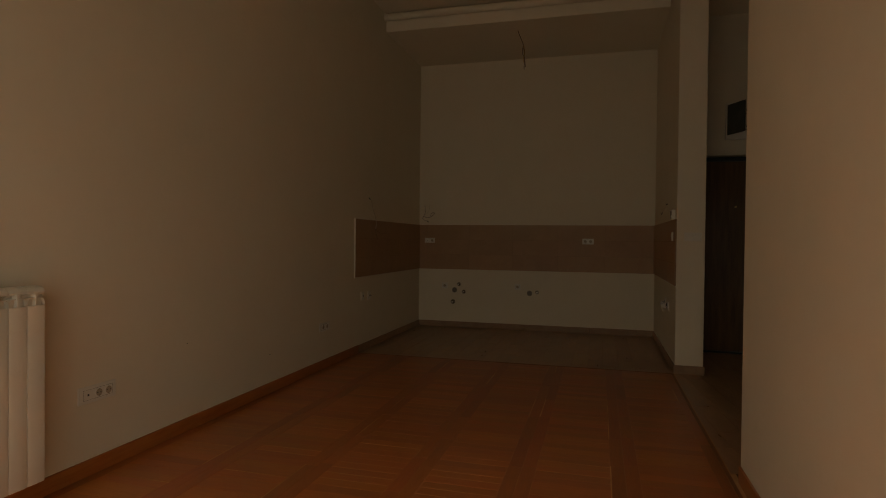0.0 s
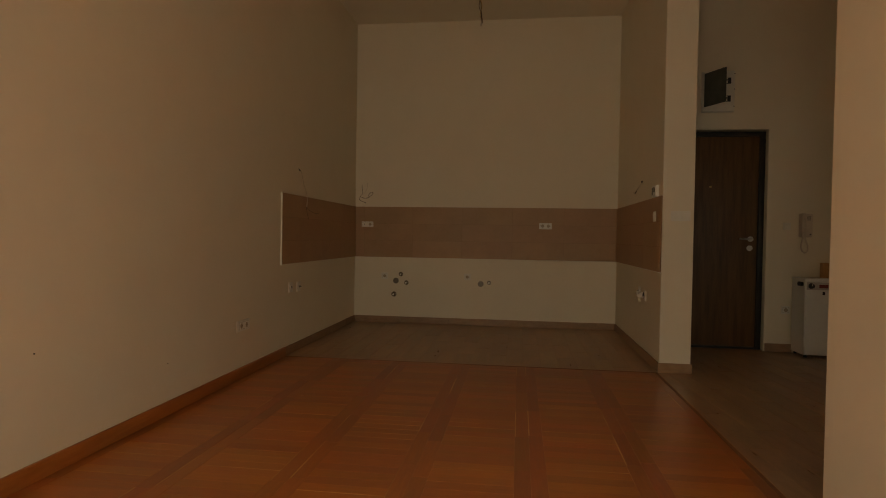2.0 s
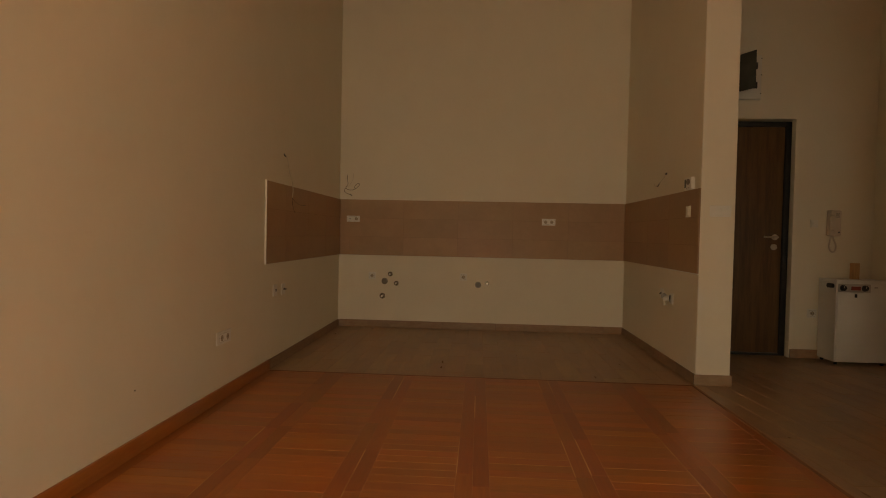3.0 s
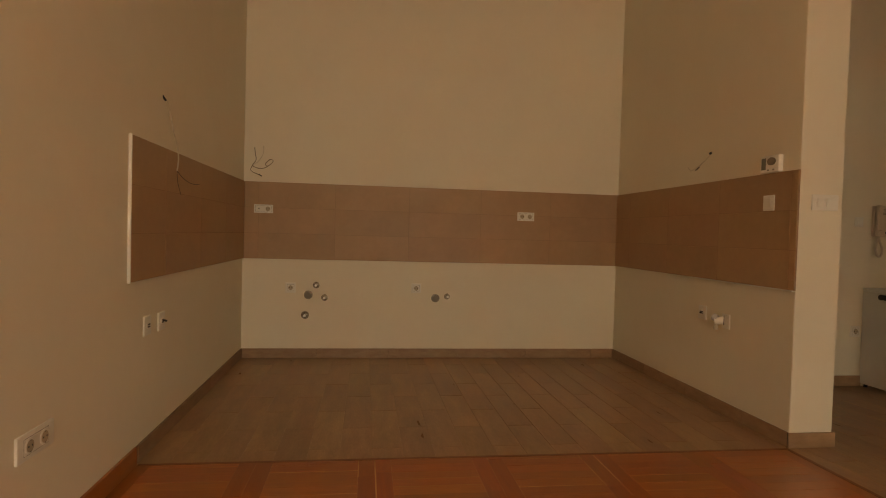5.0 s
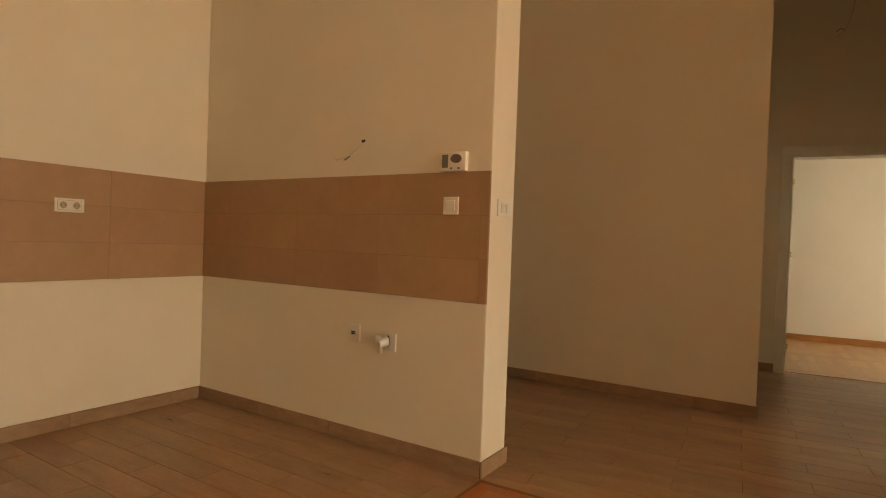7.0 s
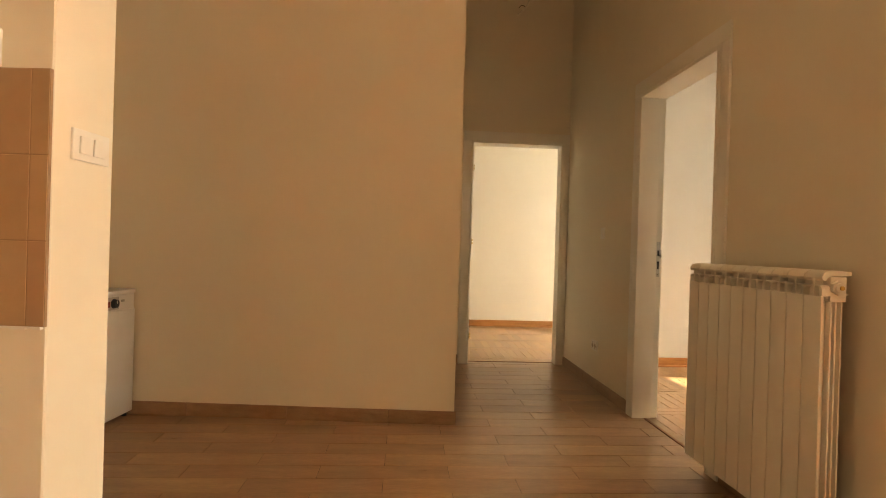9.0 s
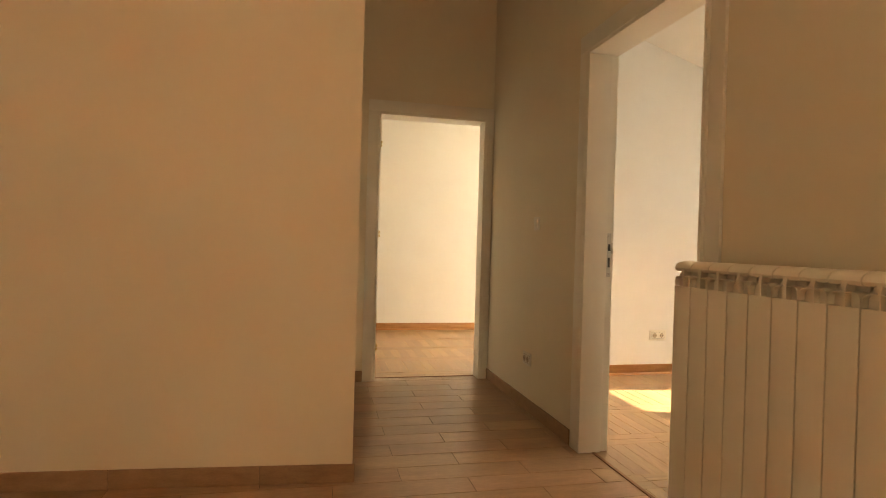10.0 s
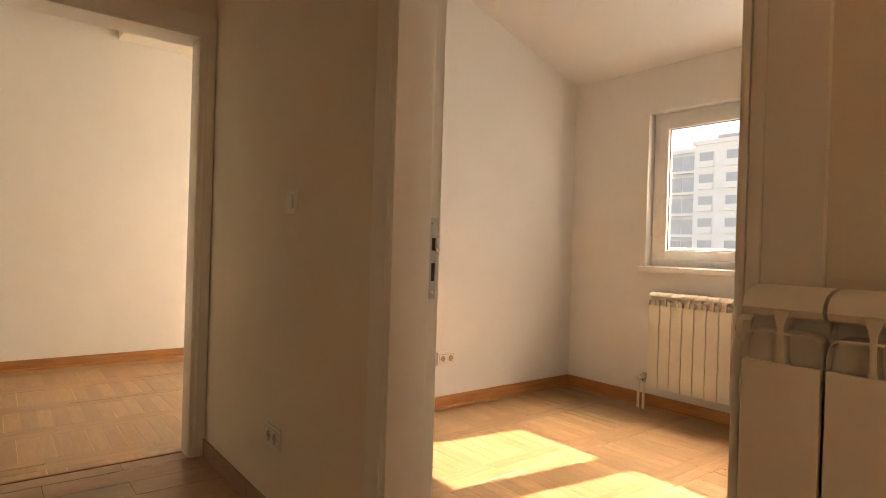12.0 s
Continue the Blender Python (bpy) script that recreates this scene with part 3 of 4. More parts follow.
def radiator(label, at, count, pitch, z0, z1, valve_end=1):
    """Cast aluminium sections along x; the front looks to -y, the wall is behind at y = 0.14."""
    ob = thing("radiator", label, "radiator", at)
    w = pitch - 0.0042
    bm = bmesh.new()
    box(bm, -w / 2, w / 2, 0.0, 0.009, z0, z1 - 0.084, 0.0022, 2)
    plate = mesh_of("front_plate", bm, IVORY)
    bm = bmesh.new()
    # the stem widens where it meets the front plate and the hood
    side = [(0.009, -0.093), (0.0052, -0.086), (0.0036, -0.078), (0.003, -0.066), (0.003, -0.052), (0.0036, -0.042), (0.0062, -0.034), (0.009, -0.022)]
    line = [(x, z1 + z) for x, z in side] + [(-x, z1 + z) for x, z in side[::-1]]
    near, far = ([bm.verts.new((x, y, z)) for x, z in line] for y in (0.0012, 0.032))
    bm.faces.new(near), bm.faces.new(far[::-1])
    for i in range(len(line)):
        k = (i + 1) % len(line)
        bm.faces.new((near[i], near[k], far[k], far[i]))
    stem = mesh_of("stem", bm, IVORY)
    bm = bmesh.new()
    for d in (-1, 1):
        # a thin vane runs level from the stem, then bends down along the joint
        line = [(0.003, 0.0), (0.7 * w / 2, 0.001), (0.84 * w / 2, 0.003), (0.93 * w / 2, 0.008), (0.98 * w / 2, 0.016), (w / 2, 0.032)]
        for (a, ha), (b, hb) in zip(line, line[1:]):
            za, zb = z1 - 0.052 - ha, z1 - 0.052 - hb
            th = 0.0026
            vs = [bm.verts.new(p) for p in ((d * a, 0.0012, za), (d * b, 0.0012, zb), (d * b, 0.031, zb + 0.002), (d * a, 0.031, za + 0.002),
                                            (d * a, 0.0012, za + th), (d * b, 0.0012, zb + th), (d * b, 0.031, zb + th + 0.002), (d * a, 0.031, za + th + 0.002))]
            for q in ((0, 1, 5, 4), (1, 2, 6, 5), (2, 3, 7, 6), (3, 0, 4, 7), (0, 3, 2, 1), (4, 5, 6, 7)):
                bm.faces.new([vs[i] for i in q])
    bmesh.ops.remove_doubles(bm, verts=bm.verts, dist=1e-5)
    vane = mesh_of("vane", bm, IVORY)
    bm = bmesh.new()
    for d in (-1, 1):
        # a shallow plate behind the front closes the lower opening, rounded towards the joint
        edge = [(0.003, -0.092), (w / 2, -0.092), (w / 2, -0.083), (0.98 * w / 2, -0.068), (0.93 * w / 2, -0.06), (0.84 * w / 2, -0.055), (0.7 * w / 2, -0.053), (0.003, -0.052)]
        near, far = ([bm.verts.new((d * x, y, z1 + z)) for x, z in edge] for y in (0.019, 0.023))
        bm.faces.new(near), bm.faces.new(far[::-1])
        for i in range(len(edge)):
            k = (i + 1) % len(edge)
            bm.faces.new((near[i], near[k], far[k], far[i]))
    web = mesh_of("recess_plate", bm, IVORY)
    bm = bmesh.new()
    hood(bm, w, z1 - 0.012, 0.1)
    cap = mesh_of("hood", bm, IVORY)
    core = mesh_of("core", one_box(-w / 2 + 0.001, w / 2 - 0.001, 0.03, 0.085, z1 - 0.1, z1 - 0.02, 0.003, 2), IVORY)
    column = mesh_of("column", one_box(-0.016, 0.016, 0.009, 0.092, z0 + 0.012, z1 - 0.101, 0.006, 2), IVORY)
    fins = [mesh_of("fin", one_box(-w / 2 * k, w / 2 * k, y, y + 0.006, z0 + 0.03, z1 - 0.102, 0.002, 2), IVORY) for y, k in ((0.032, 0.992), (0.05, 0.9), (0.072, 0.82))]
    for i in range(count):
        s = new("section", plate)
        s.parent, s.matrix_basis = ob, pose(i * pitch, 0, 0)
        for nm, me in (("stem", stem), ("vane", vane), ("recess_plate", web), ("hood", cap), ("core", core), ("column", column), *[("fin", f) for f in fins]):
            f = new(nm, me)
            f.parent = s
    xa, xb = -pitch / 2, (count - 0.5) * pitch
    part("collector", rod(bmesh.new(), (xa, 0.05, z1 - 0.055), (xb, 0.05, z1 - 0.055), 0.02, n=20), IVORY, ob)
    part("collector", rod(bmesh.new(), (xa, 0.05, z0 + 0.055), (xb, 0.05, z0 + 0.055), 0.02, n=20), IVORY, ob)
    for x, d in ((xa, -1), (xb, 1)):
        bm = rod(bmesh.new(), (x, 0.05, z1 - 0.055), (x + d * 0.01, 0.05, z1 - 0.055), 0.024, n=6)
        rod(bm, (x + d * 0.009, 0.05, z1 - 0.055), (x + d * 0.02, 0.05, z1 - 0.055), 0.016, n=20)
        plug = part("plug", bm, IVORY, ob)
        part("air_screw", rod(bmesh.new(), (x + d * 0.02, 0.05, z1 - 0.055), (x + d * 0.025, 0.05, z1 - 0.055), 0.007, n=12), BRASS, plug)
    xv, d = (xb, 1) if valve_end > 0 else (xa, -1)
    z = z0 + 0.055
    bm = rod(bmesh.new(), (xv, 0.05, z), (xv + d * 0.05, 0.05, z), 0.013, n=14)
    rod(bm, (xv + d * 0.012, 0.05, z), (xv + d * 0.03, 0.05, z), 0.02, n=6)
    rod(bm, (xv + d * 0.05, 0.05, z + 0.02), (xv + d * 0.05, 0.05, z - 0.04), 0.015, n=14)
    valve = part("valve", bm, STEEL, ob, "chromed radiator valve")
    part("valve_knob", rod(bmesh.new(), (xv + d * 0.05, 0.045, z), (xv + d * 0.05, -0.005, z), 0.018, 0.015, n=18), WHITE, valve)
    part("pipe", rod(bmesh.new(), (xv + d * 0.05, 0.05, z - 0.03), (xv + d * 0.05, 0.05, 0.0), 0.009, n=12), WHITE, ob)
    part("pipe", rod(bmesh.new(), (xv + d * 0.09, 0.05, z - 0.03), (xv + d * 0.09, 0.05, 0.0), 0.009, n=12), WHITE, ob)
    bm = rod(bmesh.new(), (xv + d * 0.04, 0.05, z - 0.02), (xv + d * 0.1, 0.05, z - 0.02), 0.012, n=12)
    part("pipe_collar", bm, STEEL, ob)
    for x in (0.5 * pitch, (count - 1.5) * pitch):
        part("wall_bracket", one_box(x - 0.006, x + 0.006, 0.05, 0.172, z1 - 0.085, z1 - 0.078), IVORY, ob)
    return ob


P = 0.0826
radiator("ivory aluminium ten-section radiator beside the doorway", hall(1.328 - 0.0851 / 2, 0.153, 0, 180), 10, 0.0851, 0.125, 1.012)
radiator("ivory aluminium radiator on the living room wall", pose(0.14, -5.945 - 9.5 * P, 0, 0, 0, 90), 10, P, 0.135, 1.008, -1)
radiator("white aluminium radiator under the bedroom window", hall(3.158 - 0.039, -2.737 + 0.14, 0, 180), 12, 0.078, 0.166, 0.792, -1)


# ---- small wall fittings: x along the wall, front to -y ----
def socket_insert(ob, x, z, r=0.021):
    bm = rod(bmesh.new(), (x, -0.0125, z), (x, -0.009, z), r + 0.003, n=24)
    ring = part("socket_ring", bm, WHITE, ob)
    part("well_shade_disc", rod(bmesh.new(), (x, -0.0132, z), (x, -0.0125, z), r - 0.002, n=24), WELL_SHADE, ring)
    for d in (-0.0095, 0.0095):
        part("pin_hole", rod(bmesh.new(), (x + d, -0.0137, z), (x + d, -0.0132, z), 0.0032, n=8), DARK, ring)
    for d in (-1, 1):
        part("earth_clip", one_box(x - 0.0025, x + 0.0025, -0.0145, -0.0132, z + d * (r - 0.004) - 0.002, z + d * (r - 0.004) + 0.002), TAPS, ring)


# flat disc colour, darkened to stand in for shade inside the well
WELL_SHADE = material("socket_well_shade", (0.4, 0.33, 0.235), (0.46, 0.38, 0.28), 0.5, 20)


def sockets(at, width, height, wells, label, blank=(), group=""):
    ob = thing("wall_socket", label, "socket", at, group)
    part("cover_plate", one_box(-width / 2, width / 2, -0.009, 0, -height / 2, height / 2, 0.003, 3), WHITE, ob)
    spots = [*wells, *blank]
    a, b = min(spots) - 0.0265, max(spots) + 0.0265
    # dark grey plate standing in for the shade in this gap
    part("shadow_gap", one_box(a - 0.0012, b + 0.0012, -0.0093, -0.009, -0.0267, 0.0267), GREY, ob)
    part("inner_panel", one_box(a, b, -0.0098, -0.009, -0.0255, 0.0255, 0.0004, 1), WHITE, ob)
    for x in wells:
        socket_insert(ob, x, 0)
    for x in blank:
        b = part("blank_insert", one_box(x - 0.02, x + 0.02, -0.0112, -0.0098, -0.019, 0.019, 0.0006, 1), WHITE, ob)
        part("small_jack", one_box(x - 0.005, x + 0.005, -0.0118, -0.0112, -0.005, 0.005), DARK, b)
    return ob


def light_switch(at, width, height, rockers, label, rw=0.044):
    ob = thing("light_switch", label, "switch", at)
    part("cover_plate", one_box(-width / 2, width / 2, -0.008, 0, -height / 2, height / 2, 0.003, 3), WHITE, ob)
    for x in rockers:
        bm = one_box(x - rw / 2, x + rw / 2, -0.014, -0.008, -height / 2 + 0.018, height / 2 - 0.018, 0.0025, 2)
        bmesh.ops.rotate(bm, cent=(x, -0.01, 0), matrix=Euler((radians(3), 0, 0)).to_matrix(), verts=bm.verts)
        part("rocker", bm, WHITE, ob)
    return ob


sockets(pose(0.163, -0.01, 1.234), 0.15, 0.07, (0.036,), "white double plate with one socket on the tiles", (-0.036,), "kitchen sockets")
sockets(pose(2.376, -0.01, 1.238), 0.15, 0.075, (-0.034, 0.034), "white double socket on the tiled backsplash", (), "kitchen sockets")
sockets(pose(0.391, 0, 0.588), 0.084, 0.084, (0.0,), "white single socket above the kitchen floor", (), "kitchen sockets")
sockets(pose(1.436, 0, 0.598), 0.082, 0.082, (0.0,), "white single socket above the kitchen floor", (), "kitchen sockets")
sockets(pose(0, -2.975, 0.397, 0, 0, 90), 0.2, 0.082, (-0.04, 0.04), "white double socket low on the plaster wall")
sockets(pose(0, -5.54, 0.418, 0, 0, 90), 0.23, 0.088, (0.005, 0.065), "white three-part socket plate low on the wall", (-0.06,))
sockets(pose(4.69, -1.0, 0.418), 0.082, 0.082, (0.0,), "white single socket beside the boiler")
sockets(hall(3.05, 0, 0.329, 180), 0.13, 0.08, (-0.028, 0.028), "white double socket in the corridor")
sockets(hall(3.926, -1.502, 0.326, -90), 0.15, 0.086, (-0.032, 0.032), "white double socket on the bedroom wall")
light_switch(hall(2.948, 0, 1.19, 180), 0.082, 0.084, (0.0,), "white single light switch in the corridor")
light_switch(pose(3.222 - 0.01, -1.962, 1.291, 0, 0, -90), 0.086, 0.086, (0.0,), "white light switch on the tiled backsplash", 0.05)
light_switch(pose(3.364, -2.172, 1.288), 0.152, 0.082, (-0.028, 0.028), "wide white double switch on the partition end", 0.05)
light_switch(pose(4.682, -1.0, 1.247), 0.07, 0.07, (0.0,), "small white switch beside the intercom", 0.04)


def cable_box(at, label, stub):
    ob = thing("cable_outlet", label, "cable outlet", at)
    part("cover_plate", one_box(-0.042, 0.042, -0.009, 0, -0.045, 0.045, 0.003, 3), WHITE, ob)
    bm = rod(bmesh.new(), (0, -0.009, 0.002), (0, -0.013, 0.002), 0.026, 0.023, n=24)
    bmesh.ops.scale(bm, vec=(1, 1, 0.62), space=Matrix.Translation((0, 0, -0.002)), verts=bm.verts)
    rim = part("opening_rim", bm, WHITE, ob)
    for z in (-0.005, 0.006):
        part("slot", one_box(-0.016, 0.016, -0.0136, -0.0128, z - 0.0032, z + 0.0032), DARK, rim)
    if stub:
        bm = tube(bmesh.new(), [(0.0, -0.013, 0), (0.004, -0.02, 0.002), (0.01, -0.028, -0.002)], 0.005, 8)
        part("cable_stub", bm, DARK, ob, "short black cable end")
    return ob


cable_box(pose(0, -2.07, 0.607, 0, 0, 90), "white outlet plate on the kitchen wall", False)
cable_box(pose(0, -1.885, 0.6, 0, 0, 90), "white outlet plate with a black cable end", True)
cable_box(pose(3.222, -1.362, 0.6, 0, 0, -90), "white outlet plate with black cable end on the partition", True)


def hose_outlet(at):
    ob = thing("cooker_outlet", "white cooker connection plate with an angled plug", "outlet", at)
    part("cover_plate", one_box(-0.03, 0.045, -0.009, 0, -0.045, 0.045, 0.003, 3), WHITE, ob)
    part("rosette", rod(bmesh.new(), (-0.004, -0.009, 0.004), (-0.006, -0.012, 0.004), 0.03, n=24), DARK, ob, "dark sealing ring")
    part("plug_body", rod(bmesh.new(), (-0.004, -0.012, 0.004), (-0.03, -0.058, -0.004), 0.026, 0.022, n=20), WHITE, ob)
    bm = rod(bmesh.new(), (-0.022, -0.042, 0.012), (-0.046, -0.056, 0.022), 0.021, 0.024, n=20)
    part("plug_cap", bm, PANEL, ob, "grey end cap")
    bm = rod(bmesh.new(), (-0.024, -0.05, -0.02), (-0.024, -0.05, -0.04), 0.013, 0.011, n=18)
    rod(bm, (-0.024, -0.05, -0.038), (-0.024, -0.05, -0.056), 0.016, 0.013, n=18)
    part("plug_nozzle", bm, CABLE, ob)
    return ob


hose_outlet(pose(3.222, -1.605, 0.578, 0, 0, -90))


def thermostat(at):
    ob = thing("thermostat", "white room thermostat with display and oval dial", "thermostat", at)
    part("housing", one_box(-0.073, 0.073, -0.03, 0, -0.047, 0.047, 0.006, 3), WHITE, ob)
    part("display", one_box(-0.06, -0.026, -0.031, -0.03, -0.03, 0.034, 0.001, 1), LCD, ob, "grey display")
    bm = rod(bmesh.new(), (0.022, -0.03, 0.012), (0.022, -0.037, 0.012), 0.03, n=28)
    bmesh.ops.scale(bm, vec=(1, 1, 0.72), space=Matrix.Translation((-0.022, 0, -0.012)), verts=bm.verts)
    part("dial", bm, GREY, ob, "dark oval dial")
    for x in (-0.012, 0.03):
        part("button", one_box(x, x + 0.012, -0.0315, -0.03, -0.038, -0.03), GREY, ob)
    return ob


thermostat(pose(3.222, -1.971, 1.505, 0, 0, -90))


def intercom(at):
    ob = thing("intercom", "beige intercom handset with a looped cord", "intercom", at)
    part("base_plate", one_box(-0.058, 0.058, -0.026, 0, -0.115, 0.115, 0.009, 3), HANDSET, ob)
    bm = one_box(-0.056, -0.016, -0.056, -0.029, -0.118, 0.118, 0.011, 3)
    box(bm, -0.055, -0.017, -0.064, -0.04, 0.066, 0.117, 0.01, 3)
    box(bm, -0.055, -0.017, -0.064, -0.04, -0.117, -0.066, 0.01, 3)
    part("handset", bm, HANDSET, ob)
    part("cover", one_box(-0.013, 0.056, -0.034, -0.026, -0.11, 0.11, 0.004, 2), HANDSET, ob)
    part("button", one_box(0.03, 0.044, -0.0365, -0.034, -0.094, -0.08, 0.001, 1), DARK, ob, "small black button")
    for i in range(5):
        part("speaker_slot", one_box(0.004, 0.04, -0.0346, -0.034, 0.05 + i * 0.009, 0.0535 + i * 0.009), GREY, ob)
    loop = [(-0.03, -0.04, -0.115), (-0.042, -0.04, -0.16), (-0.045, -0.035, -0.22), (-0.02, -0.03, -0.265), (0.012, -0.028, -0.255), (0.02, -0.022, -0.2), (0.004, -0.015, -0.15), (0.0, -0.012, -0.112)]
    part("cord", tube(bmesh.new(), loop, 0.0075, 8), HANDSET, ob)
    return ob


intercom(pose(4.848, -1.0, 1.256))


def fuse_box(at):
    ob = thing("fuse_box", "white wall fuse box with its smoked flap swung open", "fuse box", at)
    part("housing", one_box(-0.15, 0.15, -0.055, 0, -0.2, 0.2, 0.008, 3), WHITE, ob)
    part("front_frame", one_box(-0.125, 0.14, -0.062, -0.055, -0.135, 0.185, 0.004, 2), WHITE, ob)
    for z in (-0.075, 0.1):
        part("rail_opening", one_box(-0.1, 0.11, -0.0645, -0.062, z - 0.03, z + 0.03), DARK, ob)
        for i in range(9):
            x = -0.09 + i * 0.0185
            br = part("breaker", one_box(x, x + 0.0165, -0.075, -0.0645, z - 0.026, z + 0.026, 0.001, 1), WHITE, ob)
            part("breaker_lever", one_box(x + 0.005, x + 0.0115, -0.084, -0.075, z - 0.004, z + 0.012), DARK, br)
    for z in (-0.15, 0.02, 0.17):
        part("cover_screw", rod(bmesh.new(), (0.145, -0.056, z), (0.145, -0.058, z), 0.005, n=10), DARK, ob)
    bm = one_box(0, 0.27, -0.008, 0, -0.165, 0.165, 0.004, 2)
    flap = part("flap", bm, SMOKE, ob, "smoked plastic flap", pose(-0.135, -0.064, 0.005, 0, 0, -63))
    return ob


fuse_box(pose(3.995, -1.0, 2.572))


def boiler(at):
    ob = thing("electric_boiler", "white enamel electric boiler standing by the entrance", "boiler", at)
    w, d, h = 0.455, 0.262, 0.75
    part("casing", one_box(0, w, 0.004, d, 0.025, h - 0.025, 0.006, 3), BOILER, ob)
    part("lid", one_box(-0.003, w + 0.001, -0.004, d, h - 0.024, h, 0.006, 3), BOILER, ob)
    part("front_door", one_box(0.01, w - 0.008, -0.006, 0.004, 0.03, h - 0.115, 0.004, 2), BOILER, ob)
    part("door_latch", one_box(0.15, 0.172, -0.009, -0.006, h - 0.152, h - 0.12, 0.001, 1), DARK, ob, "small black latch")
    pan = part("control_panel", one_box(0.014, 0.285, -0.006, 0.004, h - 0.106, h - 0.034, 0.004, 2), PANEL, ob, "grey control strip")
    for x in (0.052, 0.235):
        k = part("knob", rod(bmesh.new(), (x, -0.006, h - 0.07), (x, -0.026, h - 0.07), 0.027, 0.022, n=24), DARK, pan, "black rotary knob")
        part("knob_mark", one_box(x - 0.002, x + 0.002, -0.0275, -0.026, h - 0.07, h - 0.052), WHITE, k)
    part("display", one_box(0.12, 0.2, -0.0085, -0.006, h - 0.088, h - 0.055, 0.001, 1), RED, pan, "dim red display")
    part("badge", one_box(0.32, 0.35, -0.001, 0.004, h - 0.068, h - 0.055, 0.002, 1), PANEL, ob)
    for y in (0.05, 0.09):
        bm = rod(bmesh.new(), (0.0, y, h - 0.055), (-0.022, y, h - 0.055), 0.02, n=18)
        part("pipe_cap", bm, DARK, ob, "black pipe cap")
    for x in (0.03, w - 0.03):
        for y in (0.03, d - 0.03):
            part("foot", rod(bmesh.new(), (x, y, 0), (x, y, 0.027), 0.014, n=12), DARK, ob)
    return ob


BX, BY = 4.745, -1.265
boiler(pose(BX, BY, 0))
solid("wood_offcut", one_box(-0.032, 0.032, -0.02, 0.02, 0, 0.145, 0.003, 2), PINE, "pine offcut standing on the boiler lid", "wood", pose(BX + 0.222, BY + 0.12, 0.751, 0, 0, 8))
bm = one_box(-0.1, 0.1, -0.07, 0.07, 0, 0.003)
solid("paper_sheet", bm, PAPER, "printed sheets lying on the boiler lid", "paper", pose(BX + 0.13, BY + 0.1, 0.751, 0, 0, 12))


# ---- kitchen pipes and loose wires ----
def drain(at, r):
    ob = thing("drain_stub", "grey waste pipe stub in the kitchen wall", "pipe", at, "kitchen pipe ends")
    bm = rod(bmesh.new(), (0, 0, 0), (0, -0.02, 0), r, n=24)
    part("pipe", bm, GREY, ob)
    part("pipe_rim", rod(bmesh.new(), (0, 0, 0), (0, -0.006, 0), r + 0.006, n=24), TAPS, ob)
    part("pipe_plug", rod(bmesh.new(), (0, -0.02, 0), (0, -0.024, 0), r - 0.008, n=20), GREY, ob)


def tap(at, r):
    ob = thing("angle_valve", "chromed water connection in the kitchen wall", "valve", at, "kitchen pipe ends")
    part("rosette", rod(bmesh.new(), (0, 0, 0), (0, -0.012, 0), r, r * 0.75, n=24), TAPS, ob)
    part("stem", rod(bmesh.new(), (0, -0.01, 0), (0, -0.034, 0), r * 0.45, n=14), TAPS, ob)
    part("cap", rod(bmesh.new(), (0, -0.034, 0), (0, -0.04, 0), r * 0.34, n=12), WHITE, ob)


drain(pose(0.535, 0, 0.53), 0.03)
tap(pose(0.598, 0, 0.612), 0.028), tap(pose(0.669, 0, 0.508), 0.028), tap(pose(0.511, 0, 0.36), 0.033)
drain(pose(1.603, 0, 0.515), 0.03)
tap(pose(1.705, 0, 0.531), 0.026)


def wires(name, label, at, runs):
    ob = thing(name, label, "wire", at)
    for mat, r, pts in runs:
        part("wire", tube(bmesh.new(), pts, r), mat, ob)
    return ob


wires("loose_wire", "loose white cable hanging from the kitchen wall", pose(0, 0, 0), [
    (CABLE, 0.004, [(-0.005, -1.89, 1.70), (0.02, -1.875, 1.675), (0.028, -1.83, 1.56), (0.03, -1.775, 1.5), (0.034, -1.755, 1.42), (0.034, -1.775, 1.355)]),
    (COPPER, 0.0019, [(0.034, -1.775, 1.355), (0.05, -1.72, 1.32), (0.07, -1.64, 1.3), (0.085, -1.56, 1.305)]),
    (COPPER, 0.0019, [(0.034, -1.775, 1.355), (0.03, -1.75, 1.3), (0.035, -1.71, 1.235)]),
    (DARK, 0.006, [(-0.004, -1.893, 1.71), (0.012, -1.885, 1.685)])])
wires("loose_wire", "loose brown wires above the tiles", pose(0, 0, 0), [
    (COPPER, 0.0026, [(0.08, 0.003, 1.738), (0.092, -0.03, 1.68), (0.1, -0.035, 1.63), (0.07, -0.03, 1.58), (0.06, -0.03, 1.54), (0.12, -0.04, 1.51), (0.145, -0.04, 1.5)]),
    (CABLE, 0.0026, [(0.151, 0.003, 1.751), (0.154, -0.03, 1.68), (0.11, -0.03, 1.61), (0.07, -0.02, 1.6)]),
    (COPPER, 0.0028, [(0.07, -0.03, 1.58), (0.12, -0.04, 1.56), (0.18, -0.04, 1.57), (0.235, -0.04, 1.62), (0.21, -0.035, 1.635), (0.175, -0.03, 1.6), (0.185, -0.03, 1.58)]),
    (DARK, 0.005, [(0.125, -0.04, 1.512), (0.148, -0.04, 1.497)])])
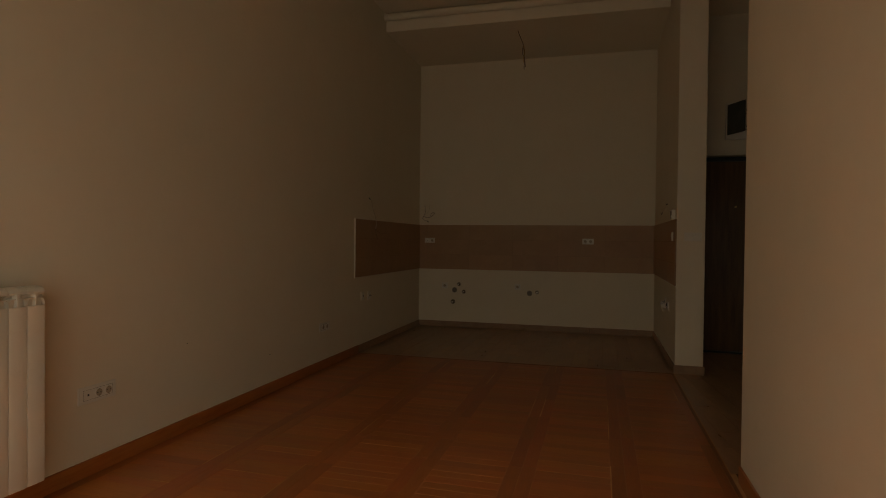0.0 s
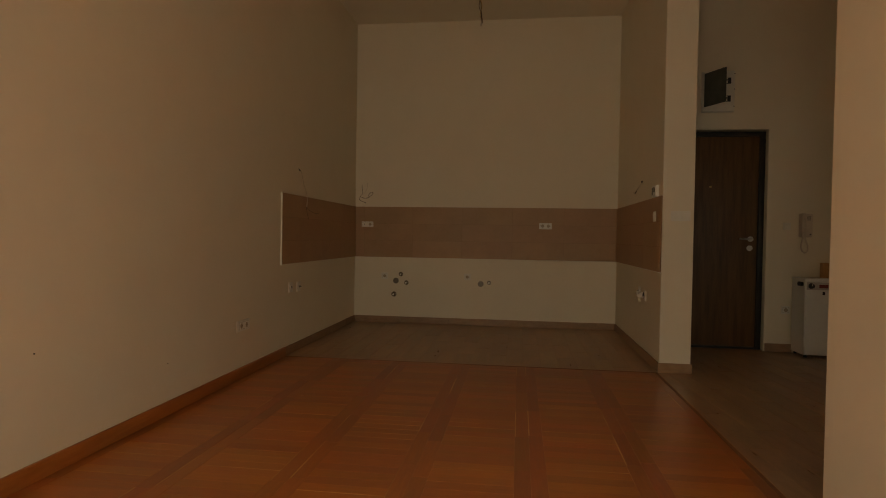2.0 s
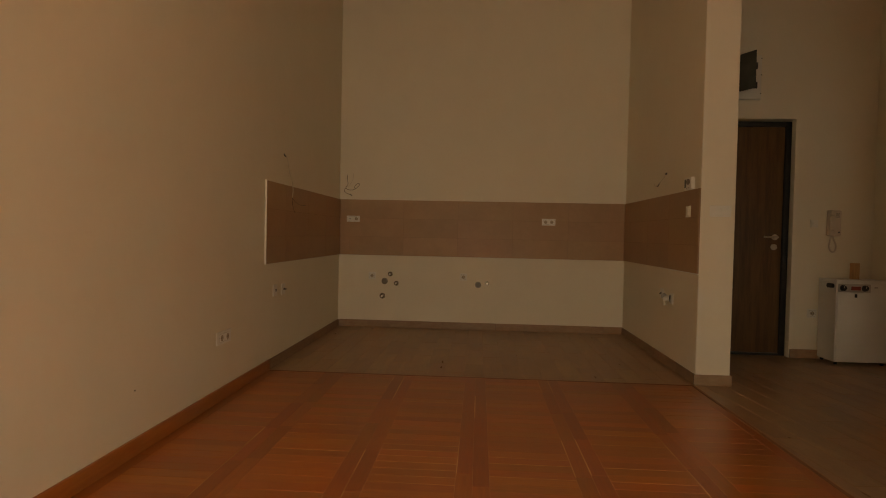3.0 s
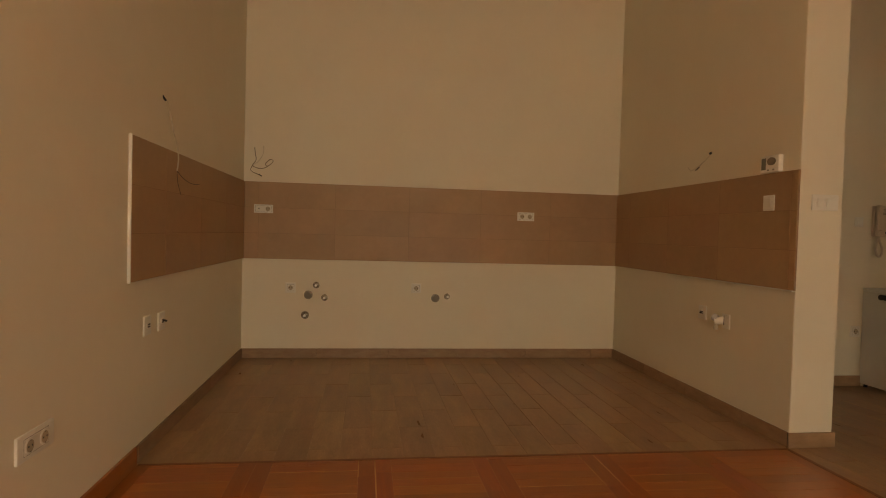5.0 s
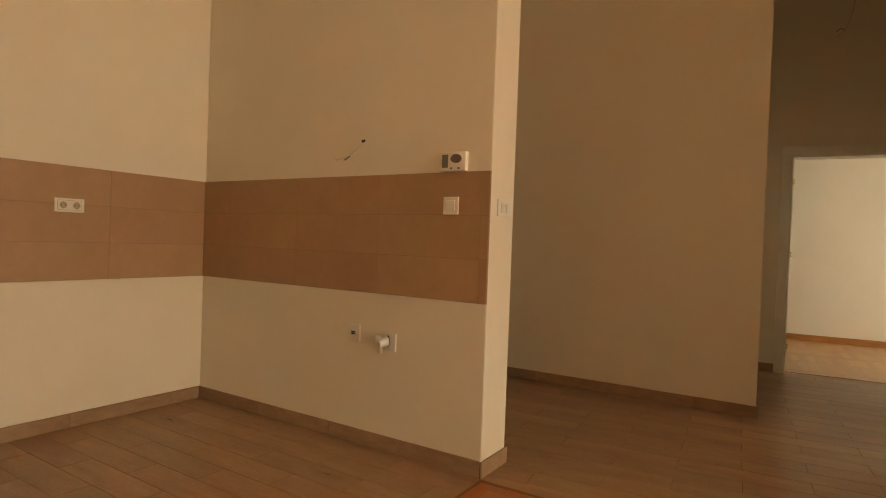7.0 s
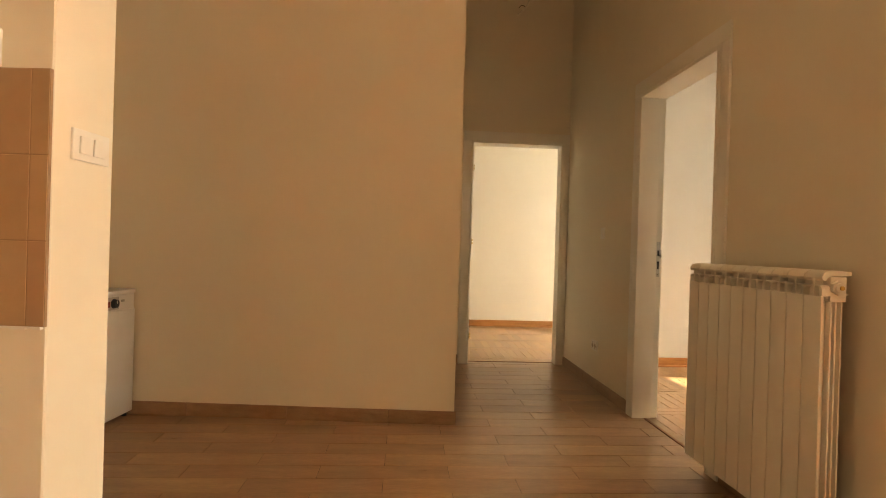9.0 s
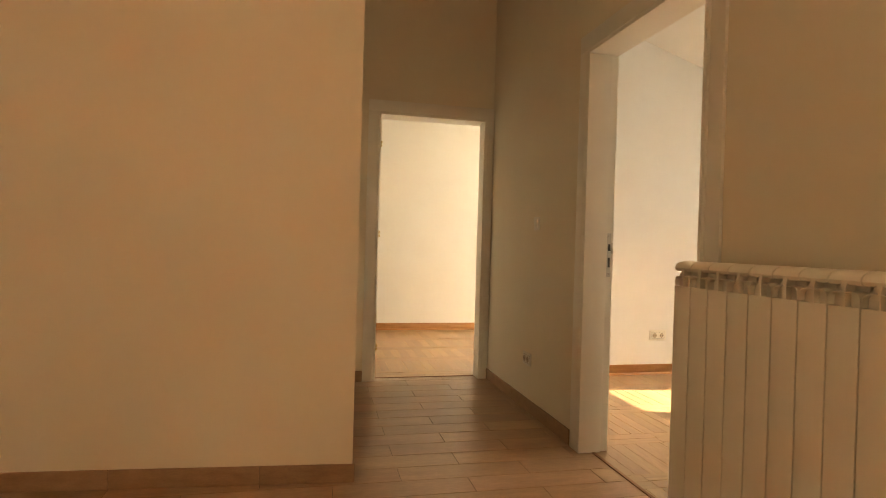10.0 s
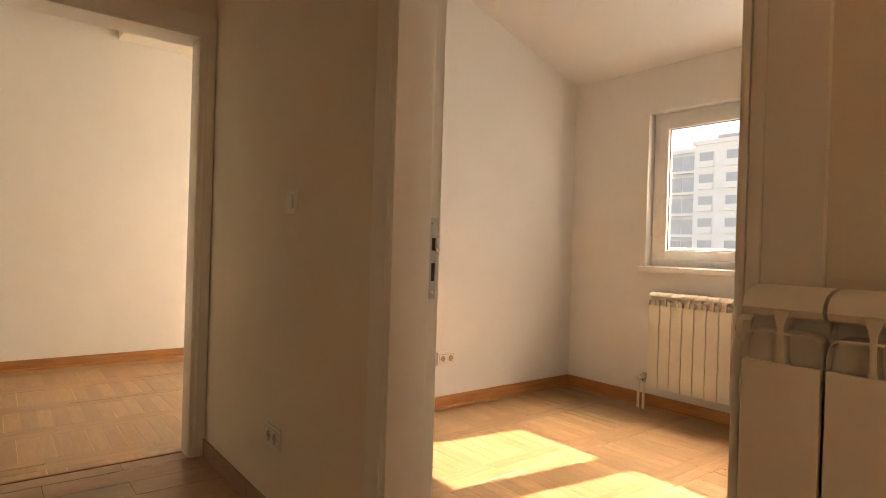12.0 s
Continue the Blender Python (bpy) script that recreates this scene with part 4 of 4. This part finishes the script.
wires("loose_wire", "loose wires sticking out of the partition", pose(0, 0, 0), [
    (CABLE, 0.0018, [(3.226, -1.385, 1.645), (3.195, -1.36, 1.6), (3.18, -1.32, 1.56), (3.175, -1.3, 1.535)]),
    (CABLE, 0.0016, [(3.195, -1.36, 1.6), (3.18, -1.3, 1.565), (3.17, -1.24, 1.545), (3.17, -1.2, 1.57)]),
    (CABLE, 0.0016, [(3.195, -1.36, 1.6), (3.18, -1.29, 1.555), (3.175, -1.22, 1.54)]),
    (DARK, 0.0035, [(3.178, -1.322, 1.56), (3.174, -1.3, 1.545), (3.172, -1.285, 1.54)]),
    (DARK, 0.008, [(3.224, -1.385, 1.648), (3.21, -1.378, 1.64)])])
wires("ceiling_wire", "bare lamp wires hanging from the kitchen ceiling", pose(1.62, -1.1, 0), [
    (COPPER, 0.004, [(-0.07, 0, 3.75), (-0.05, 0, 3.69), (-0.02, 0, 3.62), (0.0, 0, 3.56), (0.01, 0, 3.47), (0.015, 0, 3.4), (0.03, 0, 3.3)]),
    (COPPER, 0.004, [(0.0, 0, 3.56), (-0.012, 0.01, 3.48), (0.012, 0, 3.4), (0.012, 0, 3.27)]),
    (BRASS, 0.004, [(0.0, 0, 3.55), (0.02, -0.01, 3.47), (0.0, 0, 3.38), (0.03, 0, 3.34)])])
wires("ceiling_wire", "loose lamp cable hanging from the hall ceiling", pose(5.9, 0, 0), [
    (CABLE, 0.0055, [(0, -3.665, 3.75), (0, -3.67, 3.5), (0, -3.662, 3.13), (0, -3.655, 2.98), (0, -3.632, 2.84), (0, -3.6, 2.76), (0, -3.545, 2.705)]),
    (COPPER, 0.003, [(0, -3.6, 2.76), (0, -3.57, 2.77), (0, -3.55, 2.75)]),
    (DARK, 0.008, [(0, -3.665, 3.15), (0, -3.663, 3.12)])])
solid("junction_cover", one_box(-0.043, 0.043, -0.004, 0.0, -0.052, 0.052, 0.002, 2), PAINT, "painted-over junction cover high on the wall", "cover", pose(2.382, 0, 2.517))

# ---- tiled backsplash ----
Z0, ROW = 0.825, 0.21
rng_edge = random.Random(7)
PLUGS = [(-4.858, 0.557), (-3.908, 0.308)]


def backsplash(name, length, at, label, first):
    ob = setting(name, one_box(0, length, -0.009, 0, Z0, Z0 + 3 * ROW), GROUTW, label, at, "tiles")
    xs = [0.0]
    x = first
    while x < length - 0.02:
        xs.append(x)
        x += 0.6185
    xs.append(length)
    shared = {}
    for a, b in zip(xs, xs[1:]):
        for r in range(3):
            key = round(b - a, 4)
            if key not in shared:
                shared[key] = mesh_of("tile", one_box(0.0013, b - a - 0.0013, -0.0105, -0.002, 0.0013, ROW - 0.0013, 0.001, 1), SPLASH)
            t = new("tile", shared[key])
            t.parent, t.matrix_basis = ob, pose(a, 0, Z0 + r * ROW)
    return ob


backsplash("backsplash_back", 3.2, pose(0.011, 0, 0), "beige ceramic tile backsplash on the back wall", 0.112)
backsplash("backsplash_west", 2.285, pose(0, -2.285, 0, 0, 0, 90), "beige ceramic tile backsplash ending in the kitchen", 0.43)
backsplash("backsplash_partition", 2.172, pose(3.222, 0, 0, 0, 0, -90), "beige ceramic tile backsplash on the partition", 0.27)
setting("tile_edge_trim", one_box(0, 0.013, -2.293, -2.285, Z0 - 0.003, Z0 + 3 * ROW + 0.003, 0.001, 1), WHITE, "white plastic tile edge trim", category="trim")


bm = bmesh.new()
for i in range(46):
    y = -1.28 - i * 0.0192
    h = rng_edge.uniform(0.003, 0.009)
    box(bm, 3.2105, 3.222, y - 0.0195, y, Z0 - h, Z0 + 0.0005)
setting("plaster_edge", bm, WHITE, "rough plaster line under the partition tiles", category="plaster")
for y, z in PLUGS:
    solid("wall_plug", rod(bmesh.new(), (0, y, z), (0.003, y, z), 0.0035, n=10), DARK, "small dark screw hole in the plaster wall", "wall plug")

# ---- outside the bedroom window ----
setting("ground", one_box(-700, 700, -700, 700, -13.2, -13.0), GROUND, "dry ground between the buildings", category="ground")


def apartment_building(at):
    """A block with a recessed glazed wing; x along the facade, the front to -y, z = 0 at the ground."""
    ob = thing("apartment_building", "white rendered apartment block with grey loggias", "building", at)
    part("wall", one_box(0, 24, 0, 12, 0, 28.34), FACADE, ob)
    part("wall_wing", one_box(-9, 0, 1.2, 12, 0, 27.71), FACADEB, ob, "grey-blue glazed wing")
    part("roof", one_box(2.2, 23, 1.6, 11, 28.34, 29.74), ROOFING, ob)
    part("parapet", one_box(-0.2, 24.2, -0.25, 0.2, 28.34, 28.89), FACADE, ob)
    part("wing_parapet", one_box(-9.2, 0, 0.9, 1.3, 27.71, 28.21), FACADE, ob)
    for x in (4.2, 9.5, 15.0):
        part("chimney", one_box(x, x + 0.9, 3.0, 4.0, 29.74, 30.64), FACADE, ob)
    wm = mesh_of("window", one_box(-0.98, 0.98, -0.04, 0.3, -0.85, 1.05), PVC)
    pm = mesh_of("pane", one_box(-0.9, 0.9, -0.07, -0.04, -0.1, 0.98), PANE)
    bm = one_box(-1.0, 1.0, -0.32, -0.04, -0.95, -0.85)
    box(bm, -1.0, 1.0, -0.32, -0.27, -0.85, -0.2)
    sm = mesh_of("balcony", bm, FACADE)
    for st in range(9):
        for k in range(6):
            w = new("window", wm)
            w.parent, w.matrix_basis = ob, pose(1.62 + 3.50 * k, 0, 3.71 + 2.83 * st)
            for nm, me in (("pane", pm), ("balcony", sm)):
                p = new(nm, me)
                p.parent = w
    for st in range(9):
        part("balcony", one_box(-8.8, -0.2, 0.7, 1.2, 2.83 * st + 2.3, 2.83 * st + 2.62), FACADE, ob)
        for k in range(4):
            p = part("wing_glazing", one_box(-8.6 + 2.15 * k, -6.65 + 2.15 * k, 1.14, 1.2, 2.83 * st + 2.75, 2.83 * st + 4.6), PANE, ob)
    return ob


apartment_building(hall(39.8, -71, -13.0) @ pose(0, 0, 0, 0, 0, 180))


def railing(at):
    ob = thing("balcony_railing", "thin grey metal railing outside the window", "railing", at)
    for z in (1.02, 1.085):
        part("rail", rod(bmesh.new(), (1.4, 0, z), (3.6, 0, z), 0.014, n=10), STEEL, ob)
    for x in (1.45, 3.55):
        part("post", rod(bmesh.new(), (x, 0, 0.3), (x, 0, 1.09), 0.016, n=10), STEEL, ob)
        part("stay", rod(bmesh.new(), (x, 0, 0.4), (x, 0.24, 0.4), 0.012, n=10), STEEL, ob)
    return ob


railing(hall(0, -3.2, 0))


# ---- floor pieces ----
def clip(poly, a, b, c):
    """The part of a convex polygon where a x + b y >= c."""
    out = []
    for i in range(len(poly)):
        p, q = poly[i], poly[(i + 1) % len(poly)]
        dp, dq = a * p[0] + b * p[1] - c, a * q[0] + b * q[1] - c
        if dp >= 0:
            out.append(p)
        if (dp >= 0) != (dq >= 0):
            t = dp / (dp - dq)
            out.append((p[0] + t * (q[0] - p[0]), p[1] + t * (q[1] - p[1])))
    return out


def slab_mesh(name, w, l, h, mat, ch=0.0012):
    """A flat piece with a small chamfer round its upper face."""
    a, b = w / 2, l / 2
    vs = [(-a, -b, -h), (a, -b, -h), (a, b, -h), (-a, b, -h), (-a, -b, -ch), (a, -b, -ch), (a, b, -ch), (-a, b, -ch),
          (-a + ch, -b + ch, 0), (a - ch, -b + ch, 0), (a - ch, b - ch, 0), (-a + ch, b - ch, 0)]
    fs = [(8, 9, 10, 11)] + [(i, (i + 1) % 4, 4 + (i + 1) % 4, 4 + i) for i in range(4)] + [(4 + i, 4 + (i + 1) % 4, 8 + (i + 1) % 4, 8 + i) for i in range(4)]
    me = bpy.data.meshes.new(name)
    me.from_pydata(vs, [], fs)
    me.materials.append(mat)
    return me


rng = random.Random(4)


def parquet(floor, x0, x1, y0, y1, first, near, wood):
    """Bands of two long strips along y every 0.535 m, with cross strips between; near() picks the pieces kept apart."""
    pitch, sw, band = 0.535, 0.0752, 0.15
    pieces = []
    x = first - pitch
    while x < x1:
        for i in range(2):
            a, b = x + i * 0.075, x + (i + 1) * 0.075
            y = y0 - rng.random() * 0.4
            while y < y1:
                pieces.append((max(a, x0), min(b, x1), max(y, y0), min(y + 0.46, y1), "y"))
                y += 0.46
        a, b = x + band, x + pitch
        y = y0 - rng.random() * 0.07
        while y < y1:
            pieces.append((max(a, x0), min(b, x1), max(y, y0), min(y + sw, y1), "x"))
            y += sw
        x += pitch
    shared = {}
    rest = {"x": [], "y": []}
    g = 0.0006
    for a, b, c, d, way in pieces:
        if b - a < 0.012 or d - c < 0.012:
            continue
        # some joints stand open and are filled with pale putty
        if rng.random() < 0.36:
            wide = rng.uniform(0.0025, 0.006)
            a, c = (a + wide, c) if way == "y" else (a, c + wide)
        z = rng.uniform(-0.0004, 0.0004)
        if not near((a + b) / 2, (c + d) / 2):
            rest[way].append((a, b, c, d, z))
            continue
        key = (round(b - a, 4), round(d - c, 4), way)
        if key not in shared:
            shared[key] = slab_mesh("strip", b - a - g, d - c - g, 0.0055, wood[0] if way == "x" else wood[1], 0.0006)
        ob = new("strip", shared[key])
        ob.parent, ob.matrix_basis = floor, pose((a + b) / 2, (c + d) / 2, z)
    for way, items in rest.items():
        if not items:
            continue
        vs, fs = [], []
        for a, b, c, d, z in items:
            k = len(vs)
            e = 0.0006
            a, b, c, d = a + g / 2, b - g / 2, c + g / 2, d - g / 2
            vs += [(a, c, -0.005), (b, c, -0.005), (b, d, -0.005), (a, d, -0.005), (a, c, z - e), (b, c, z - e), (b, d, z - e), (a, d, z - e),
                   (a + e, c + e, z), (b - e, c + e, z), (b - e, d - e, z), (a + e, d - e, z)]
            fs += [tuple(k + i for i in f) for f in [(8, 9, 10, 11)] + [(i, (i + 1) % 4, 4 + (i + 1) % 4, 4 + i) for i in range(4)]
                   + [(4 + i, 4 + (i + 1) % 4, 8 + (i + 1) % 4, 8 + i) for i in range(4)]]
        me = bpy.data.meshes.new("strips")
        me.from_pydata(vs, [], fs)
        me.materials.append(wood[0] if way == "x" else wood[1])
        ob = new("strips", me)
        ob.parent = floor
        tagged(ob, kind="stuff")


parquet(floor_living, 0.0, 3.189, -8.45, -2.198, 0.455, lambda x, y: y > -4.95, RED_OAK)
parquet(floor_bedroom, 0.33, 3.926, -2.737, -0.08, 0.23, lambda x, y: x > 1.3 and y < -0.1, PALE_OAK)
parquet(floor_end, 4.023, 6.44, -2.737, 2.05, 4.1, lambda x, y: -0.9 < y < 1.5, END_OAK)


def plank_floor(floor, cells, inside, turn):
    """Plank tiles 0.152 x 0.6 along y in half bond; cells gives the grid, inside the half planes that bound it."""
    full = slab_mesh("tile", 0.152 - 0.0022, 0.6 - 0.0022, 0.0025, PLANK)
    x0, x1, y0, y1 = cells
    i, x = 0, x0
    while x < x1:
        y = y0 - (0.3 if i % 2 else 0.0)
        while y < y1:
            quad = [(x + 0.0011, y + 0.0011), (x + 0.1509, y + 0.0011), (x + 0.1509, y + 0.5989), (x + 0.0011, y + 0.5989)]
            poly = quad
            for a, b, c in inside:
                poly = clip(poly, a, b, c) if len(poly) > 2 else []
            if len(poly) > 2:
                z = rng.uniform(-0.0003, 0.0003)
                if poly == quad:
                    t = new("tile", full)
                    t.matrix_basis = turn @ pose(x + 0.076, y + 0.3, z)
                else:
                    cx, cy = sum(p[0] for p in poly) / len(poly), sum(p[1] for p in poly) / len(poly)
                    t = new("tile", mesh_of("tile", prism(bmesh.new(), [(p[0] - cx, p[1] - cy) for p in poly], -0.0025, 0), PLANK))
                    t.matrix_basis = turn @ pose(cx, cy, z)
                t.parent = floor
            y += 0.6
        x += 0.152
        i += 1


plank_floor(floor_kitchen, (-0.01, 3.22, -2.35, 0.0), [(1, 0, 0.0), (-1, 0, -3.222), (0, -1, 0.0), (0, 1, -2.178)], HOME)
cs, sn = math.cos(radians(SKEW)), math.sin(radians(SKEW))
plank_floor(floor_hall, (-0.35, 4.0, -0.25, 3.7), [(0, 1, -0.06), (-1, 0, -4.003), (cs, -sn, 3.216 - 3.242), (-sn, -cs, 0.90 - 4.535)], HALL)
